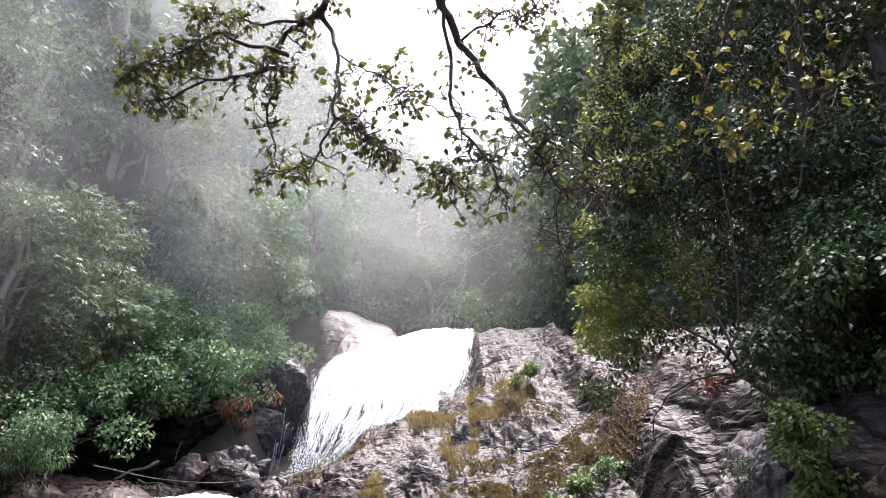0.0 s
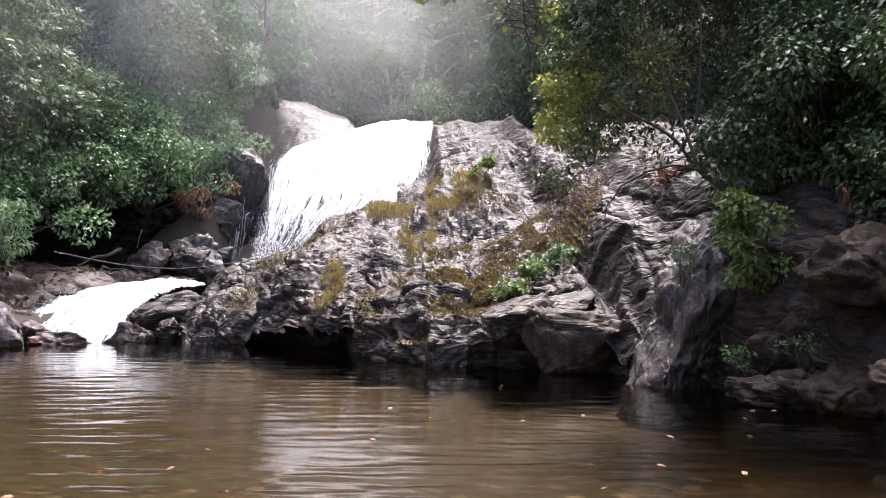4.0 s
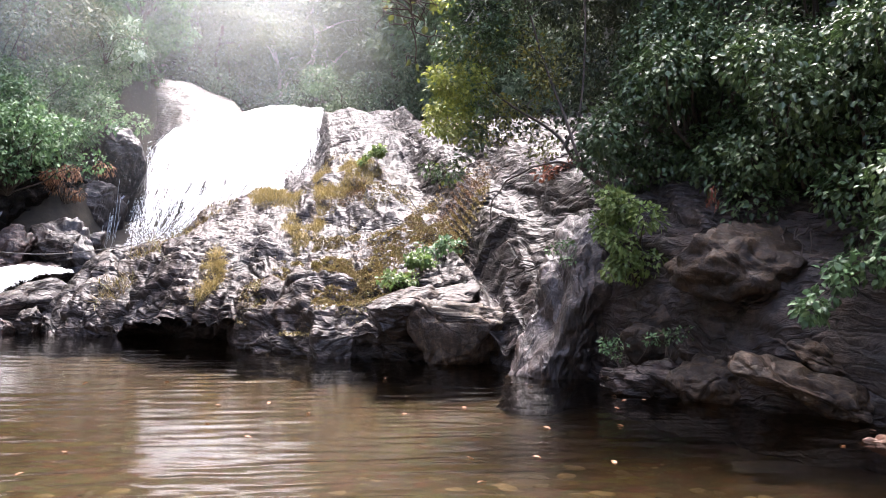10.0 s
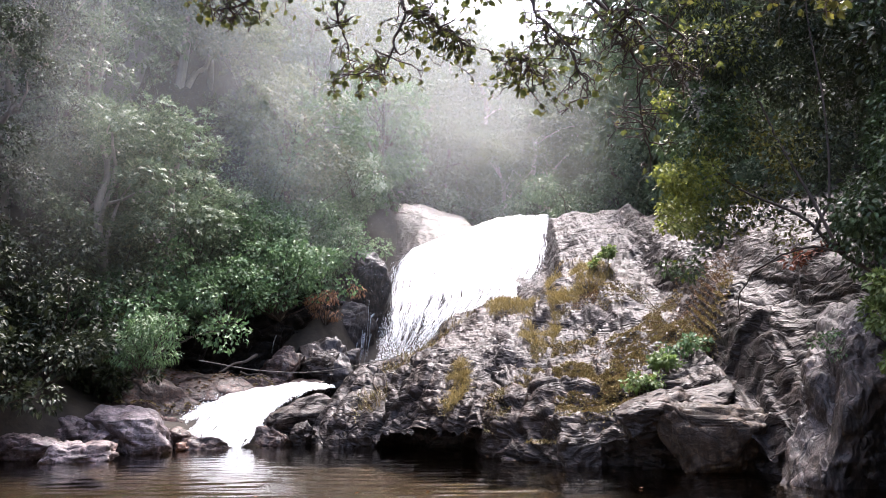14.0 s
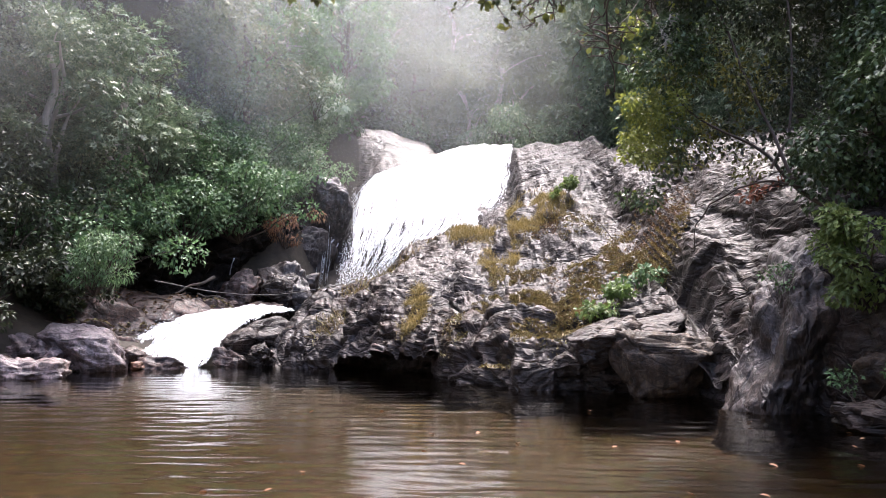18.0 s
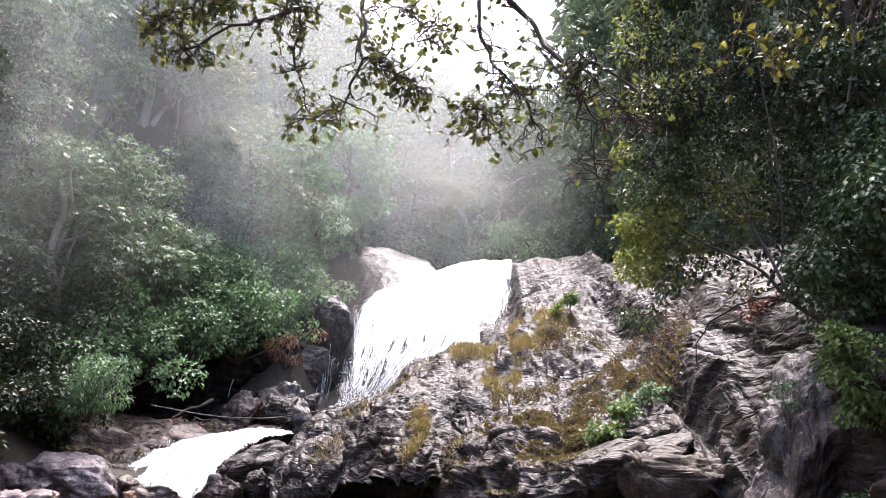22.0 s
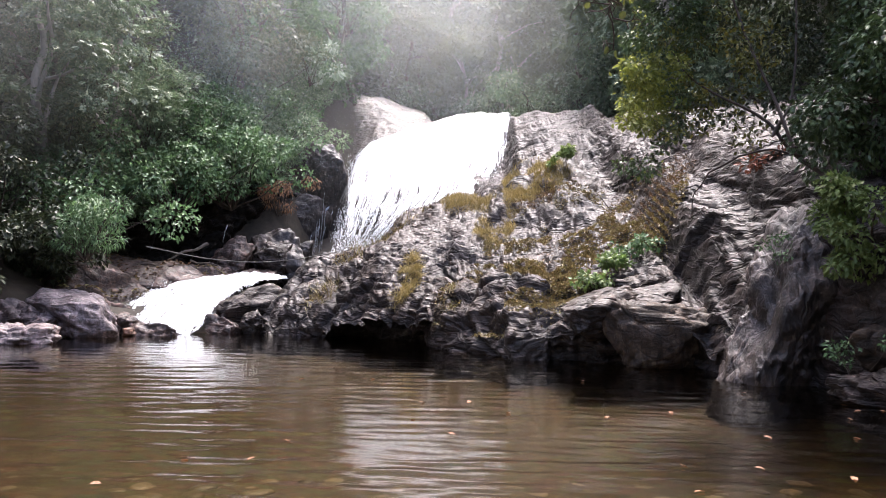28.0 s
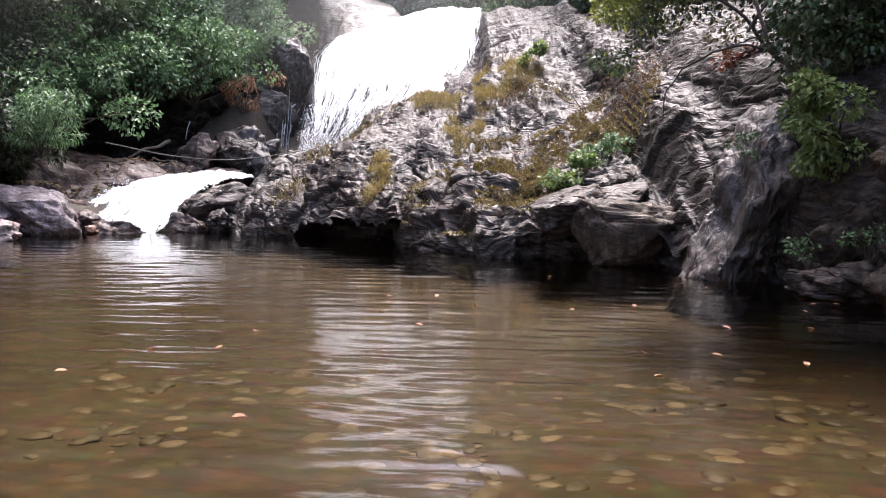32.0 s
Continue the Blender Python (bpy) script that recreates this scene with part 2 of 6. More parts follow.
def rock_material(name, dark, mid, pale, stain, rough=0.42, lines=1.0, layer=(0.5, 1.5, 5.2), gloss=0.5):
    """Wet banded gneiss: wandering dark and pale layers with thin sharp ribs, brown stains, a rough skin."""
    m, t, p, _ = material(name)
    at = coords(t)
    warp = node(t, "TexNoise", Scale=0.6, Detail=4.0, Roughness=0.55)
    t.links.new(at, warp.inputs["Vector"])
    add = t.nodes.new("ShaderNodeVectorMath")
    add.operation = "MULTIPLY_ADD"
    t.links.new(warp.outputs["Color"], add.inputs[0])
    add.inputs[1].default_value = (1.1, 1.1, 1.1)
    t.links.new(at, add.inputs[2])
    mp = t.nodes.new("ShaderNodeMapping")
    mp.inputs["Scale"].default_value = layer
    mp.inputs["Rotation"].default_value = (radians(18), radians(-14), radians(20))
    t.links.new(add.outputs[0], mp.inputs[0])

    def ribs(scale, detail, width):
        n = noise_tex(t, mp.outputs[0], scale, detail, 0.5, 0.25)
        sub = t.nodes.new("ShaderNodeMath")
        sub.operation = "SUBTRACT"
        t.links.new(n, sub.inputs[0])
        sub.inputs[1].default_value = 0.5
        ab = t.nodes.new("ShaderNodeMath")
        ab.operation = "ABSOLUTE"
        t.links.new(sub.outputs[0], ab.inputs[0])
        return ramp(t, ab.outputs[0], [(0.0, (1, 1, 1)), (width, (0.28, 0.28, 0.28)), (width * 2.6, (0, 0, 0))])

    def crack(scale, width):
        n = node(t, "TexVoronoi", Scale=scale, Randomness=1.0)
        n.feature = "DISTANCE_TO_EDGE"
        t.links.new(mp.outputs[0], n.inputs["Vector"])
        return ramp(t, n.outputs["Distance"], [(0.0, (0, 0, 0)), (width * 0.4, (0.35, 0.35, 0.35)), (width, (1, 1, 1))])

    band = noise_tex(t, mp.outputs[0], 0.5, 9, 0.66, 0.5)
    rib, thin = ribs(0.75, 2, 0.04), ribs(2.0, 3, 0.045)
    wide_crack, fine_crack = crack(0.55, 0.06), crack(1.7, 0.09)
    speck = noise_tex(t, at, 14.0, 4, 0.7)
    grit = noise_tex(t, at, 4.5, 6, 0.7, 0.4)
    big = noise_tex(t, at, 0.35, 4, 0.55)
    c = ramp(t, band, [(0.32, dark), (0.44, mid), (0.55, mid), (0.68, pale)])
    # pale rib crests: banding, with wet glints put into the colour
    c = mix_rgb(t, mix_rgb(t, 0.75, rib, (0, 0, 0)), c, pale)
    c = mix_rgb(t, mix_rgb(t, 0.5, thin, (0, 0, 0)), c, dark)
    c = mix_rgb(t, 0.4, c, ramp(t, speck, [(0.38, dark), (0.6, pale)]), "OVERLAY")
    c = mix_rgb(t, 0.6, c, ramp(t, grit, [(0.42, (0.12, 0.12, 0.12)), (0.58, (0.85, 0.85, 0.85))]), "OVERLAY")
    pit = noise_tex(t, coords(t, (1, 1, 0.8)), 6.0, 5, 0.75, 0.6)
    c = mix_rgb(t, 0.6, c, ramp(t, pit, [(0.36, (0.2, 0.18, 0.17)), (0.46, (1, 1, 1))]), "MULTIPLY")
    c = mix_rgb(t, 0.4 * min(1, lines), c, wide_crack, "MULTIPLY")
    c = mix_rgb(t, 0.22, c, fine_crack, "MULTIPLY")
    c = mix_rgb(t, ramp(t, big, [(0.42, (0, 0, 0)), (0.6, (0.8, 0.8, 0.8))]), c, stain, "MULTIPLY")
    # runnels of dark wet growth down the steep faces
    run = noise_tex(t, coords(t, (3.6, 3.6, 0.4)), 1.6, 5, 0.65, 0.3)
    sep = t.nodes.new("ShaderNodeSeparateXYZ")
    g = t.nodes.new("ShaderNodeNewGeometry")
    t.links.new(g.outputs["True Normal"], sep.inputs[0])
    steep = ramp(t, sep.outputs[2], [(0.25, (1, 1, 1)), (0.6, (0, 0, 0))])
    drip = mix_rgb(t, 1.0, steep, ramp(t, run, [(0.44, (0.9, 0.9, 0.9)), (0.56, (0, 0, 0))]), "MULTIPLY")
    c = mix_rgb(t, drip, c, (0.42, 0.35, 0.28), "MULTIPLY")
    t.links.new(c, p.inputs["Base Color"])
    t.links.new(ramp(t, speck, [(0.3, (rough * 0.55,) * 3), (0.7, (min(1, rough * 1.4),) * 3)]), p.inputs["Roughness"])
    p.inputs["Specular IOR Level"].default_value = gloss
    b = bump(t, band, 0.7, 0.05)
    b = bump(t, wide_crack, 0.7 * lines, 0.03, b)
    b = bump(t, fine_crack, 0.5, 0.012, b)
    b = bump(t, rib, lines, 0.02, b)
    b = bump(t, grit, 0.9, 0.045, b)
    b = bump(t, pit, 0.6, 0.03, b)
    b = bump(t, speck, 0.6, 0.01, b)
    t.links.new(b, p.inputs["Normal"])
    return m


def leaf_material(name, deep, light, other=None, rough=0.38, glow=0.35):
    """Leaves: colour by leaf, gloss on top, light through the blade."""
    m, t, p, out = material(name)
    g = t.nodes.new("ShaderNodeNewGeometry")
    stops = [(0.0, deep), (0.6, light)] if other is None else [(0.0, deep), (0.7, light), (0.95, other)]
    c = ramp(t, g.outputs["Random Per Island"], stops)
    patch = noise_tex(t, coords(t), 0.5, 3)
    c = mix_rgb(t, ramp(t, patch, [(0.35, (0, 0, 0)), (0.65, (0.5, 0.5, 0.5))]), c, light)
    t.links.new(c, p.inputs["Base Color"])
    p.inputs["Roughness"].default_value = rough
    tr = t.nodes.new("ShaderNodeBsdfTranslucent")
    t.links.new(mix_rgb(t, 0.5, c, light), tr.inputs["Color"])
    mx = t.nodes.new("ShaderNodeMixShader")
    mx.inputs[0].default_value = glow
    t.links.new(p.outputs[0], mx.inputs[1])
    t.links.new(tr.outputs[0], mx.inputs[2])
    t.links.new(mx.outputs[0], out.inputs["Surface"])
    return m


def plain_material(name, a, b, scale=6.0, rough=0.8, relief=0.02, stretch=(1, 1, 1)):
    m, t, p, _ = material(name)
    at = coords(t, stretch)
    n = noise_tex(t, at, scale, 7, 0.65)
    w = noise_tex(t, at, scale * 0.15, 4)
    c = mix_rgb(t, 0.5, ramp(t, n, [(0.3, a), (0.7, b)]), ramp(t, w, [(0.35, a), (0.65, b)]))
    t.links.new(c, p.inputs["Base Color"])
    p.inputs["Roughness"].default_value = rough
    t.links.new(bump(t, n, 0.6, relief), p.inputs["Normal"])
    return m


ROCK = rock_material("banded_wet_rock", (0.03, 0.023, 0.02), (0.066, 0.052, 0.046), (0.108, 0.091, 0.088), (0.72, 0.52, 0.37), 0.52, gloss=0.32)
# Near-black with low gloss: deep bank shade put into the damp rock's colour
ROCK_DARK = rock_material("shade_dark_damp_rock", (0.008, 0.006, 0.005), (0.02, 0.014, 0.01), (0.05, 0.038, 0.028), (0.6, 0.45, 0.32), 0.66, 0.45, (1.2, 1.5, 1.8), 0.2)
ROCK_BROWN = rock_material("brown_river_rock", (0.022, 0.014, 0.011), (0.1, 0.064, 0.049), (0.21, 0.15, 0.128), (0.65, 0.45, 0.38), 0.5, 0.6, (1.5, 1.6, 2.0))
ROCK_MAUVE = rock_material("mauve_grey_boulder_rock", (0.05, 0.04, 0.042), (0.2, 0.165, 0.17), (0.38, 0.33, 0.34), (0.7, 0.55, 0.48), 0.48, 0.6, (0.9, 1.5, 3.0))
ROCK_GRIT = rock_material("pitted_grey_rock", (0.03, 0.025, 0.023), (0.12, 0.102, 0.098), (0.3, 0.27, 0.275), (0.62, 0.5, 0.38), 0.5, 0.8, (3.4, 3.0, 0.9))
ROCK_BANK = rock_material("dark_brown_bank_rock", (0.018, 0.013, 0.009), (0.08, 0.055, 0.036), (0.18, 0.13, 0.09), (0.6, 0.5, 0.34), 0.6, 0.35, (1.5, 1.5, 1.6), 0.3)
ROCK_CHEEK = rock_material("dark_wet_fall_rock", (0.02, 0.016, 0.014), (0.065, 0.052, 0.048), (0.15, 0.125, 0.122), (0.6, 0.45, 0.36), 0.5, 0.6, (1.0, 1.2, 1.6))
ROCK_ORANGE = plain_material("rust_red_rock", (0.05, 0.024, 0.014), (0.15, 0.062, 0.03), 9, 0.6, 0.02)


def ground_material():
    """Leaf litter on land, mottled sand and gravel below the water line."""
    m, t, p, _ = material("soil_and_sand")
    at = coords(t)
    n = noise_tex(t, at, 3.0, 7, 0.65)
    w = noise_tex(t, at, 0.5, 4)
    peb = node(t, "TexVoronoi", Scale=5.0)
    t.links.new(at, peb.inputs["Vector"])
    soil = ramp(t, n, [(0.3, (0.012, 0.009, 0.006)), (0.7, (0.04, 0.03, 0.018))])
    sand = mix_rgb(t, 0.5, ramp(t, n, [(0.3, (0.03, 0.021, 0.012)), (0.7, (0.076, 0.059, 0.034))]), ramp(t, w, [(0.3, (0.028, 0.02, 0.011)), (0.65, (0.08, 0.063, 0.037))]))
    sand = mix_rgb(t, 0.8, sand, ramp(t, peb.outputs["Distance"], [(0.1, (0.62, 0.6, 0.55)), (0.6, (0.3, 0.3, 0.3))]), "OVERLAY")
    sand = mix_rgb(t, 0.3, sand, peb.outputs["Color"], "SOFT_LIGHT")
    g = t.nodes.new("ShaderNodeNewGeometry")
    sep = t.nodes.new("ShaderNodeSeparateXYZ")
    t.links.new(g.outputs["Position"], sep.inputs[0])
    mr = t.nodes.new("ShaderNodeMapRange")
    mr.inputs[1].default_value, mr.inputs[2].default_value = -0.1, 0.08
    t.links.new(sep.outputs[2], mr.inputs[0])
    t.links.new(mix_rgb(t, mr.outputs[0], sand, soil), p.inputs["Base Color"])
    p.inputs["Roughness"].default_value = 0.85
    t.links.new(bump(t, n, 0.6, 0.04), p.inputs["Normal"])
    return m


SOIL = ground_material()
PEBBLE = leaf_material("pool_pebbles", (0.018, 0.014, 0.009), (0.1, 0.082, 0.05), (0.18, 0.15, 0.1), 0.6, 0.0)
BARK = plain_material("grey_brown_bark", (0.035, 0.028, 0.022), (0.15, 0.12, 0.095), 9, 0.85, 0.03, (1, 1, 0.25))
BARK_PALE = plain_material("pale_bark", (0.16, 0.14, 0.12), (0.36, 0.33, 0.29), 8, 0.8, 0.02, (1, 1, 0.25))
TWIG = plain_material("dark_twig_bark", (0.02, 0.014, 0.011), (0.09, 0.062, 0.045), 22, 0.8, 0.006)
ROPE = plain_material("old_grey_rope", (0.06, 0.052, 0.045), (0.18, 0.165, 0.145), 40, 0.9, 0.004)
LEAF_FOREST = leaf_material("forest_leaves", (0.028, 0.05, 0.027), (0.13, 0.185, 0.1), (0.26, 0.3, 0.18), 0.5, 0.28)
LEAF_OLIVE = leaf_material("olive_leaves", (0.035, 0.052, 0.026), (0.14, 0.17, 0.085), (0.26, 0.26, 0.14), 0.55, 0.28)
LEAF_SHRUB = leaf_material("shrub_leaves", (0.022, 0.055, 0.022), (0.1, 0.18, 0.072), (0.2, 0.3, 0.13), 0.5, 0.28)
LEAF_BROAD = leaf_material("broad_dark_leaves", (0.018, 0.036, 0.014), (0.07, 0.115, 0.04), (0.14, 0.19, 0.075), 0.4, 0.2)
# Near-black green: shade under the canopy is put into the leaf colour
LEAF_SHADE = leaf_material("small_shade_coloured_leaves", (0.008, 0.015, 0.007), (0.03, 0.042, 0.016), (0.065, 0.075, 0.03), 0.55, 0.2)
# Bright yellow-green: sun on the leaning tree's edge, put into the colour
LEAF_YELLOW = leaf_material("sun_yellow_green_leaves", (0.05, 0.07, 0.016), (0.22, 0.25, 0.05), (0.42, 0.4, 0.11), 0.45, 0.45)
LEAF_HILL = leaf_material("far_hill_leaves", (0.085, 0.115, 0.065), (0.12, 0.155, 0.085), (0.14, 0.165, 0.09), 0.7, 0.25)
LEAF_GOLD = leaf_material("dull_golden_leaves", (0.035, 0.04, 0.01), (0.13, 0.135, 0.028), (0.26, 0.22, 0.05), 0.45, 0.35)
LEAF_FRESH = leaf_material("fresh_green_leaves", (0.04, 0.075, 0.022), (0.12, 0.185, 0.05), (0.2, 0.26, 0.085), 0.45, 0.4)
LEAF_LIME = leaf_material("lime_green_leaves", (0.05, 0.085, 0.025), (0.16, 0.225, 0.06), (0.27, 0.31, 0.11), 0.45, 0.42)
# Brighter copy of the shrub leaves: sunlight put into the colour
LEAF_LIT = leaf_material("sun_coloured_shrub_leaves", (0.07, 0.12, 0.06), (0.19, 0.27, 0.14), (0.33, 0.4, 0.26), 0.42, 0.42)
LEAF_DRY = leaf_material("dry_rust_leaves", (0.10, 0.05, 0.025), (0.25, 0.12, 0.06), (0.32, 0.2, 0.1), 0.7, 0.2)
LEAF_RUST = leaf_material("rusty_creeper_leaves", (0.05, 0.03, 0.016), (0.14, 0.08, 0.04), (0.19, 0.12, 0.055), 0.7, 0.2)
LEAF_RED = leaf_material("dead_red_leaves", (0.06, 0.022, 0.015), (0.15, 0.052, 0.03), None, 0.7, 0.25)
LEAF_PALE = leaf_material("pale_silvery_leaves", (0.14, 0.2, 0.12), (0.34, 0.42, 0.3), (0.5, 0.55, 0.45), 0.45, 0.4)
GRASS_DRY = leaf_material("straw_grass", (0.11, 0.085, 0.03), (0.25, 0.19, 0.062), (0.36, 0.28, 0.11), 0.65, 0.3)
CREEPER = leaf_material("brown_creeper", (0.06, 0.043, 0.018), (0.17, 0.122, 0.045), (0.2, 0.205, 0.07), 0.65, 0.25)


def pool_material():
    """Clear brown water: tinted, with a mirror skin that ripples bend."""
    m, t, p, out = material("brown_pool_water")
    t.nodes.remove(p)
    small = noise_tex(t, coords(t, (1.0, 2.4, 1), (0, 0, -12)), 15.0, 4, 0.55, 0.3)
    nrm = bump(t, small, 0.3, 0.004)
    fr = node(t, "Fresnel", IOR=1.42)
    t.links.new(nrm, fr.inputs["Normal"])
    body = t.nodes.new("ShaderNodeBsdfTransparent")
    body.inputs["Color"].default_value = (0.5, 0.415, 0.275, 1)
    skin = node(t, "BsdfGlossy", Roughness=0.012)
    t.links.new(nrm, skin.inputs["Normal"])
    mx = t.nodes.new("ShaderNodeMixShader")
    t.links.new(fr.outputs[0], mx.inputs[0])
    t.links.new(body.outputs[0], mx.inputs[1])
    t.links.new(skin.outputs[0], mx.inputs[2])
    t.links.new(mx.outputs[0], out.inputs["Surface"])
    return m


def foam_material(name, thin, streak=(34.0, 7.0), open_at=0.66):
    """White broken water with gaps that lengthen down the flow."""
    m, t, p, out = material(name)
    uv = t.nodes.new("ShaderNodeUVMap")
    mp = t.nodes.new("ShaderNodeMapping")
    mp.inputs["Scale"].default_value = (streak[0], streak[1], 1)
    t.links.new(uv.outputs[0], mp.inputs[0])
    n = noise_tex(t, mp.outputs[0], 2.4, 7, 0.62, 0.12)
    n2 = noise_tex(t, coords(t), 9.0, 6, 0.7)
    t.links.new(ramp(t, n, [(0.34, (0.3, 0.35, 0.37)), (0.58, (0.9, 0.92, 0.93))]), p.inputs["Base Color"])
    p.inputs["Roughness"].default_value = 0.55
    b = bump(t, n, 0.8, 0.12)
    t.links.new(bump(t, n2, 0.6, 0.05, b), p.inputs["Normal"])
    sep = t.nodes.new("ShaderNodeSeparateXYZ")
    t.links.new(uv.outputs[0], sep.inputs[0])
    # gaps open towards the foot (v = 1) and along both borders
    ma = t.nodes.new("ShaderNodeMath")
    ma.operation = "MULTIPLY_ADD"
    sq = t.nodes.new("ShaderNodeMath")
    sq.operation = "POWER"
    t.links.new(sep.outputs[1], sq.inputs[0])
    sq.inputs[1].default_value = 2.5
    t.links.new(sq.outputs[0], ma.inputs[0])
    ma.inputs[1].default_value = thin
    t.links.new(mix_rgb(t, 0.15, n, n2), ma.inputs[2])
    edge = t.nodes.new("ShaderNodeMath")
    edge.operation = "PINGPONG"
    t.links.new(sep.outputs[0], edge.inputs[0])
    edge.inputs[1].default_value = 0.5
    side = ramp(t, edge.outputs[0], [(0.0, (0.2,) * 3), (0.08, (0,) * 3)])
    ad = t.nodes.new("ShaderNodeMath")
    t.links.new(ma.outputs[0], ad.inputs[0])
    t.links.new(side, ad.inputs[1])
    gap = ramp(t, ad.outputs[0], [(open_at, (0,) * 3), (open_at + 0.06, (1,) * 3)])
    clear = t.nodes.new("ShaderNodeBsdfTransparent")
    mx = t.nodes.new("ShaderNodeMixShader")
    t.links.new(gap, mx.inputs[0])
    t.links.new(p.outputs[0], mx.inputs[1])
    t.links.new(clear.outputs[0], mx.inputs[2])
    t.links.new(mx.outputs[0], out.inputs["Surface"])
    return m


def mist_material(name, dense):
    """Fine drifting spray: mostly clear, scatters light, frays to nothing at its borders."""
    m, t, p, out = material(name)
    t.nodes.remove(p)
    uv = t.nodes.new("ShaderNodeUVMap")
    sep = t.nodes.new("ShaderNodeSeparateXYZ")
    t.links.new(uv.outputs[0], sep.inputs[0])
    fac = None
    for k in (0, 1):
        e = t.nodes.new("ShaderNodeMath")
        e.operation = "PINGPONG"
        e.inputs[1].default_value = 0.5
        t.links.new(sep.outputs[k], e.inputs[0])
        s = t.nodes.new("ShaderNodeMapRange")
        s.interpolation_type = "SMOOTHSTEP"
        s.inputs[1].default_value, s.inputs[2].default_value = 0.0, 0.24
        t.links.new(e.outputs[0], s.inputs[0])
        if fac is None:
            fac = s.outputs[0]
        else:
            mu = t.nodes.new("ShaderNodeMath")
            mu.operation = "MULTIPLY"
            t.links.new(fac, mu.inputs[0])
            t.links.new(s.outputs[0], mu.inputs[1])
            fac = mu.outputs[0]
    n = noise_tex(t, coords(t, (1, 1, 0.6)), 0.13, 4, 0.55, 0.6)
    w = ramp(t, n, [(0.25, (0.25,) * 3), (0.7, (1,) * 3)])
    mu = t.nodes.new("ShaderNodeMath")
    mu.operation = "MULTIPLY"
    t.links.new(fac, mu.inputs[0])
    t.links.new(w, mu.inputs[1])
    mu2 = t.nodes.new("ShaderNodeMath")
    mu2.operation = "MULTIPLY"
    mu2.inputs[1].default_value = dense
    t.links.new(mu.outputs[0], mu2.inputs[0])
    clear = t.nodes.new("ShaderNodeBsdfTransparent")
    a = t.nodes.new("ShaderNodeBsdfTranslucent")
    a.inputs[0].default_value = (0.94, 0.95, 0.92, 1)
    b = t.nodes.new("ShaderNodeBsdfDiffuse")
    b.inputs[0].default_value = (0.94, 0.95, 0.92, 1)
    half = t.nodes.new("ShaderNodeMixShader")
    t.links.new(a.outputs[0], half.inputs[1])
    t.links.new(b.outputs[0], half.inputs[2])
    mx = t.nodes.new("ShaderNodeMixShader")
    t.links.new(mu2.outputs[0], mx.inputs[0])
    t.links.new(clear.outputs[0], mx.inputs[1])
    t.links.new(half.outputs[0], mx.inputs[2])
    t.links.new(mx.outputs[0], out.inputs["Surface"])
    return m


WATER = pool_material()
FOAM = foam_material("white_falling_water", 0.26, (46.0, 4.0), 0.645)
FOAM_FLAT = foam_material("white_cascade_water", 0.08, (16.0, 7.0), 0.6)
FOAM_THIN = foam_material("thin_falling_water", 0.1, (3.0, 16.0), 0.5)
DROPS = plain_material("white_water_drops", (0.75, 0.78, 0.8), (0.93, 0.94, 0.95), 20, 0.4, 0.002)

# ---- the lie of the land ----
SHORE_X = [-30, -15, -12.5, -11.6, -10.2, -8.2, -6.1, -4.5, -2.9, -1.8, -1.0, 0.1, 1.2, 2.3, 3.3, 3.8, 4.3, 4.8, 5.3, 6.0, 6.6, 7.2, 9, 14]
SHORE_Y = [14, 18.5, 20.0, 21.6, 23.0, 23.4, 21.9, 20.2, 18.9, 18.4, 16.9, 15.1, 14.5, 14.1, 13.7, 13.2, 12.3, 11.4, 10.0, 8.6, 7.4, 6.3, 5.6, 4.0]


def shore(x):
    return np.interp(x, SHORE_X, SHORE_Y)


def land(x, y):
    base = np.interp(y, [-60, 0, 13, 22, 30, 44, 52, 60, 90, 160, 400], [6, 0.25, 0.25, 0.5, 1.2, 9.0, 11.8, 13.5, 31, 66, 120])
    shelf = smooth(-8.6, -10.5, x) * smooth(20.5, 24, y) * np.interp(y, [22, 26, 31], [0.0, 0.3, 0.6])
    cliff = smooth(-8.8, -10.2, x) * smooth(30.6, 33.5, y) * 2.6
    left = soft_ramp(-13.8 - x, 0.8) * 0.82 * smooth(2, 12, y) + soft_ramp(-9.5 - x, 0.8) * 0.45 * smooth(31, 36, y)
    left_near = soft_ramp(-16 - x, 1.0) * 0.5
    right = soft_ramp(x - 8.4, 0.6) * 0.95 * smooth(60, 30, y) + soft_ramp(x - 11, 1.0) * 0.55 * smooth(40, 60, y)
    return base + shelf + cliff + left + left_near + right


def ground_z(x, y):
    far = shore(x) + 2.8 * smooth(-9.5, -8.0, x) * smooth(9, 7, x)
    d = np.minimum(np.minimum(far - y, y - 2.2 - 0.25 * np.sin(x * 0.9)), np.minimum(x + 20, 9.5 - x))
    bed = -0.12 - 0.95 * (1 - np.exp(-np.clip(d, 0, None) / 4.5))
    dry = land(x, y) * smooth(0, 1.6, -d) + 0.12 * smooth(0, 0.5, -d)
    return np.where(d > 0, bed, np.maximum(dry - 0.12, -0.12))


def spaced(a, b, n, focus, power=2.2):
    """Numbers from a to b, close together round focus."""
    t = np.linspace(-1, 1, n)
    s = np.sign(t) * np.abs(t) ** power
    return np.where(s < 0, focus + (focus - a) * s, focus + (b - focus) * s)


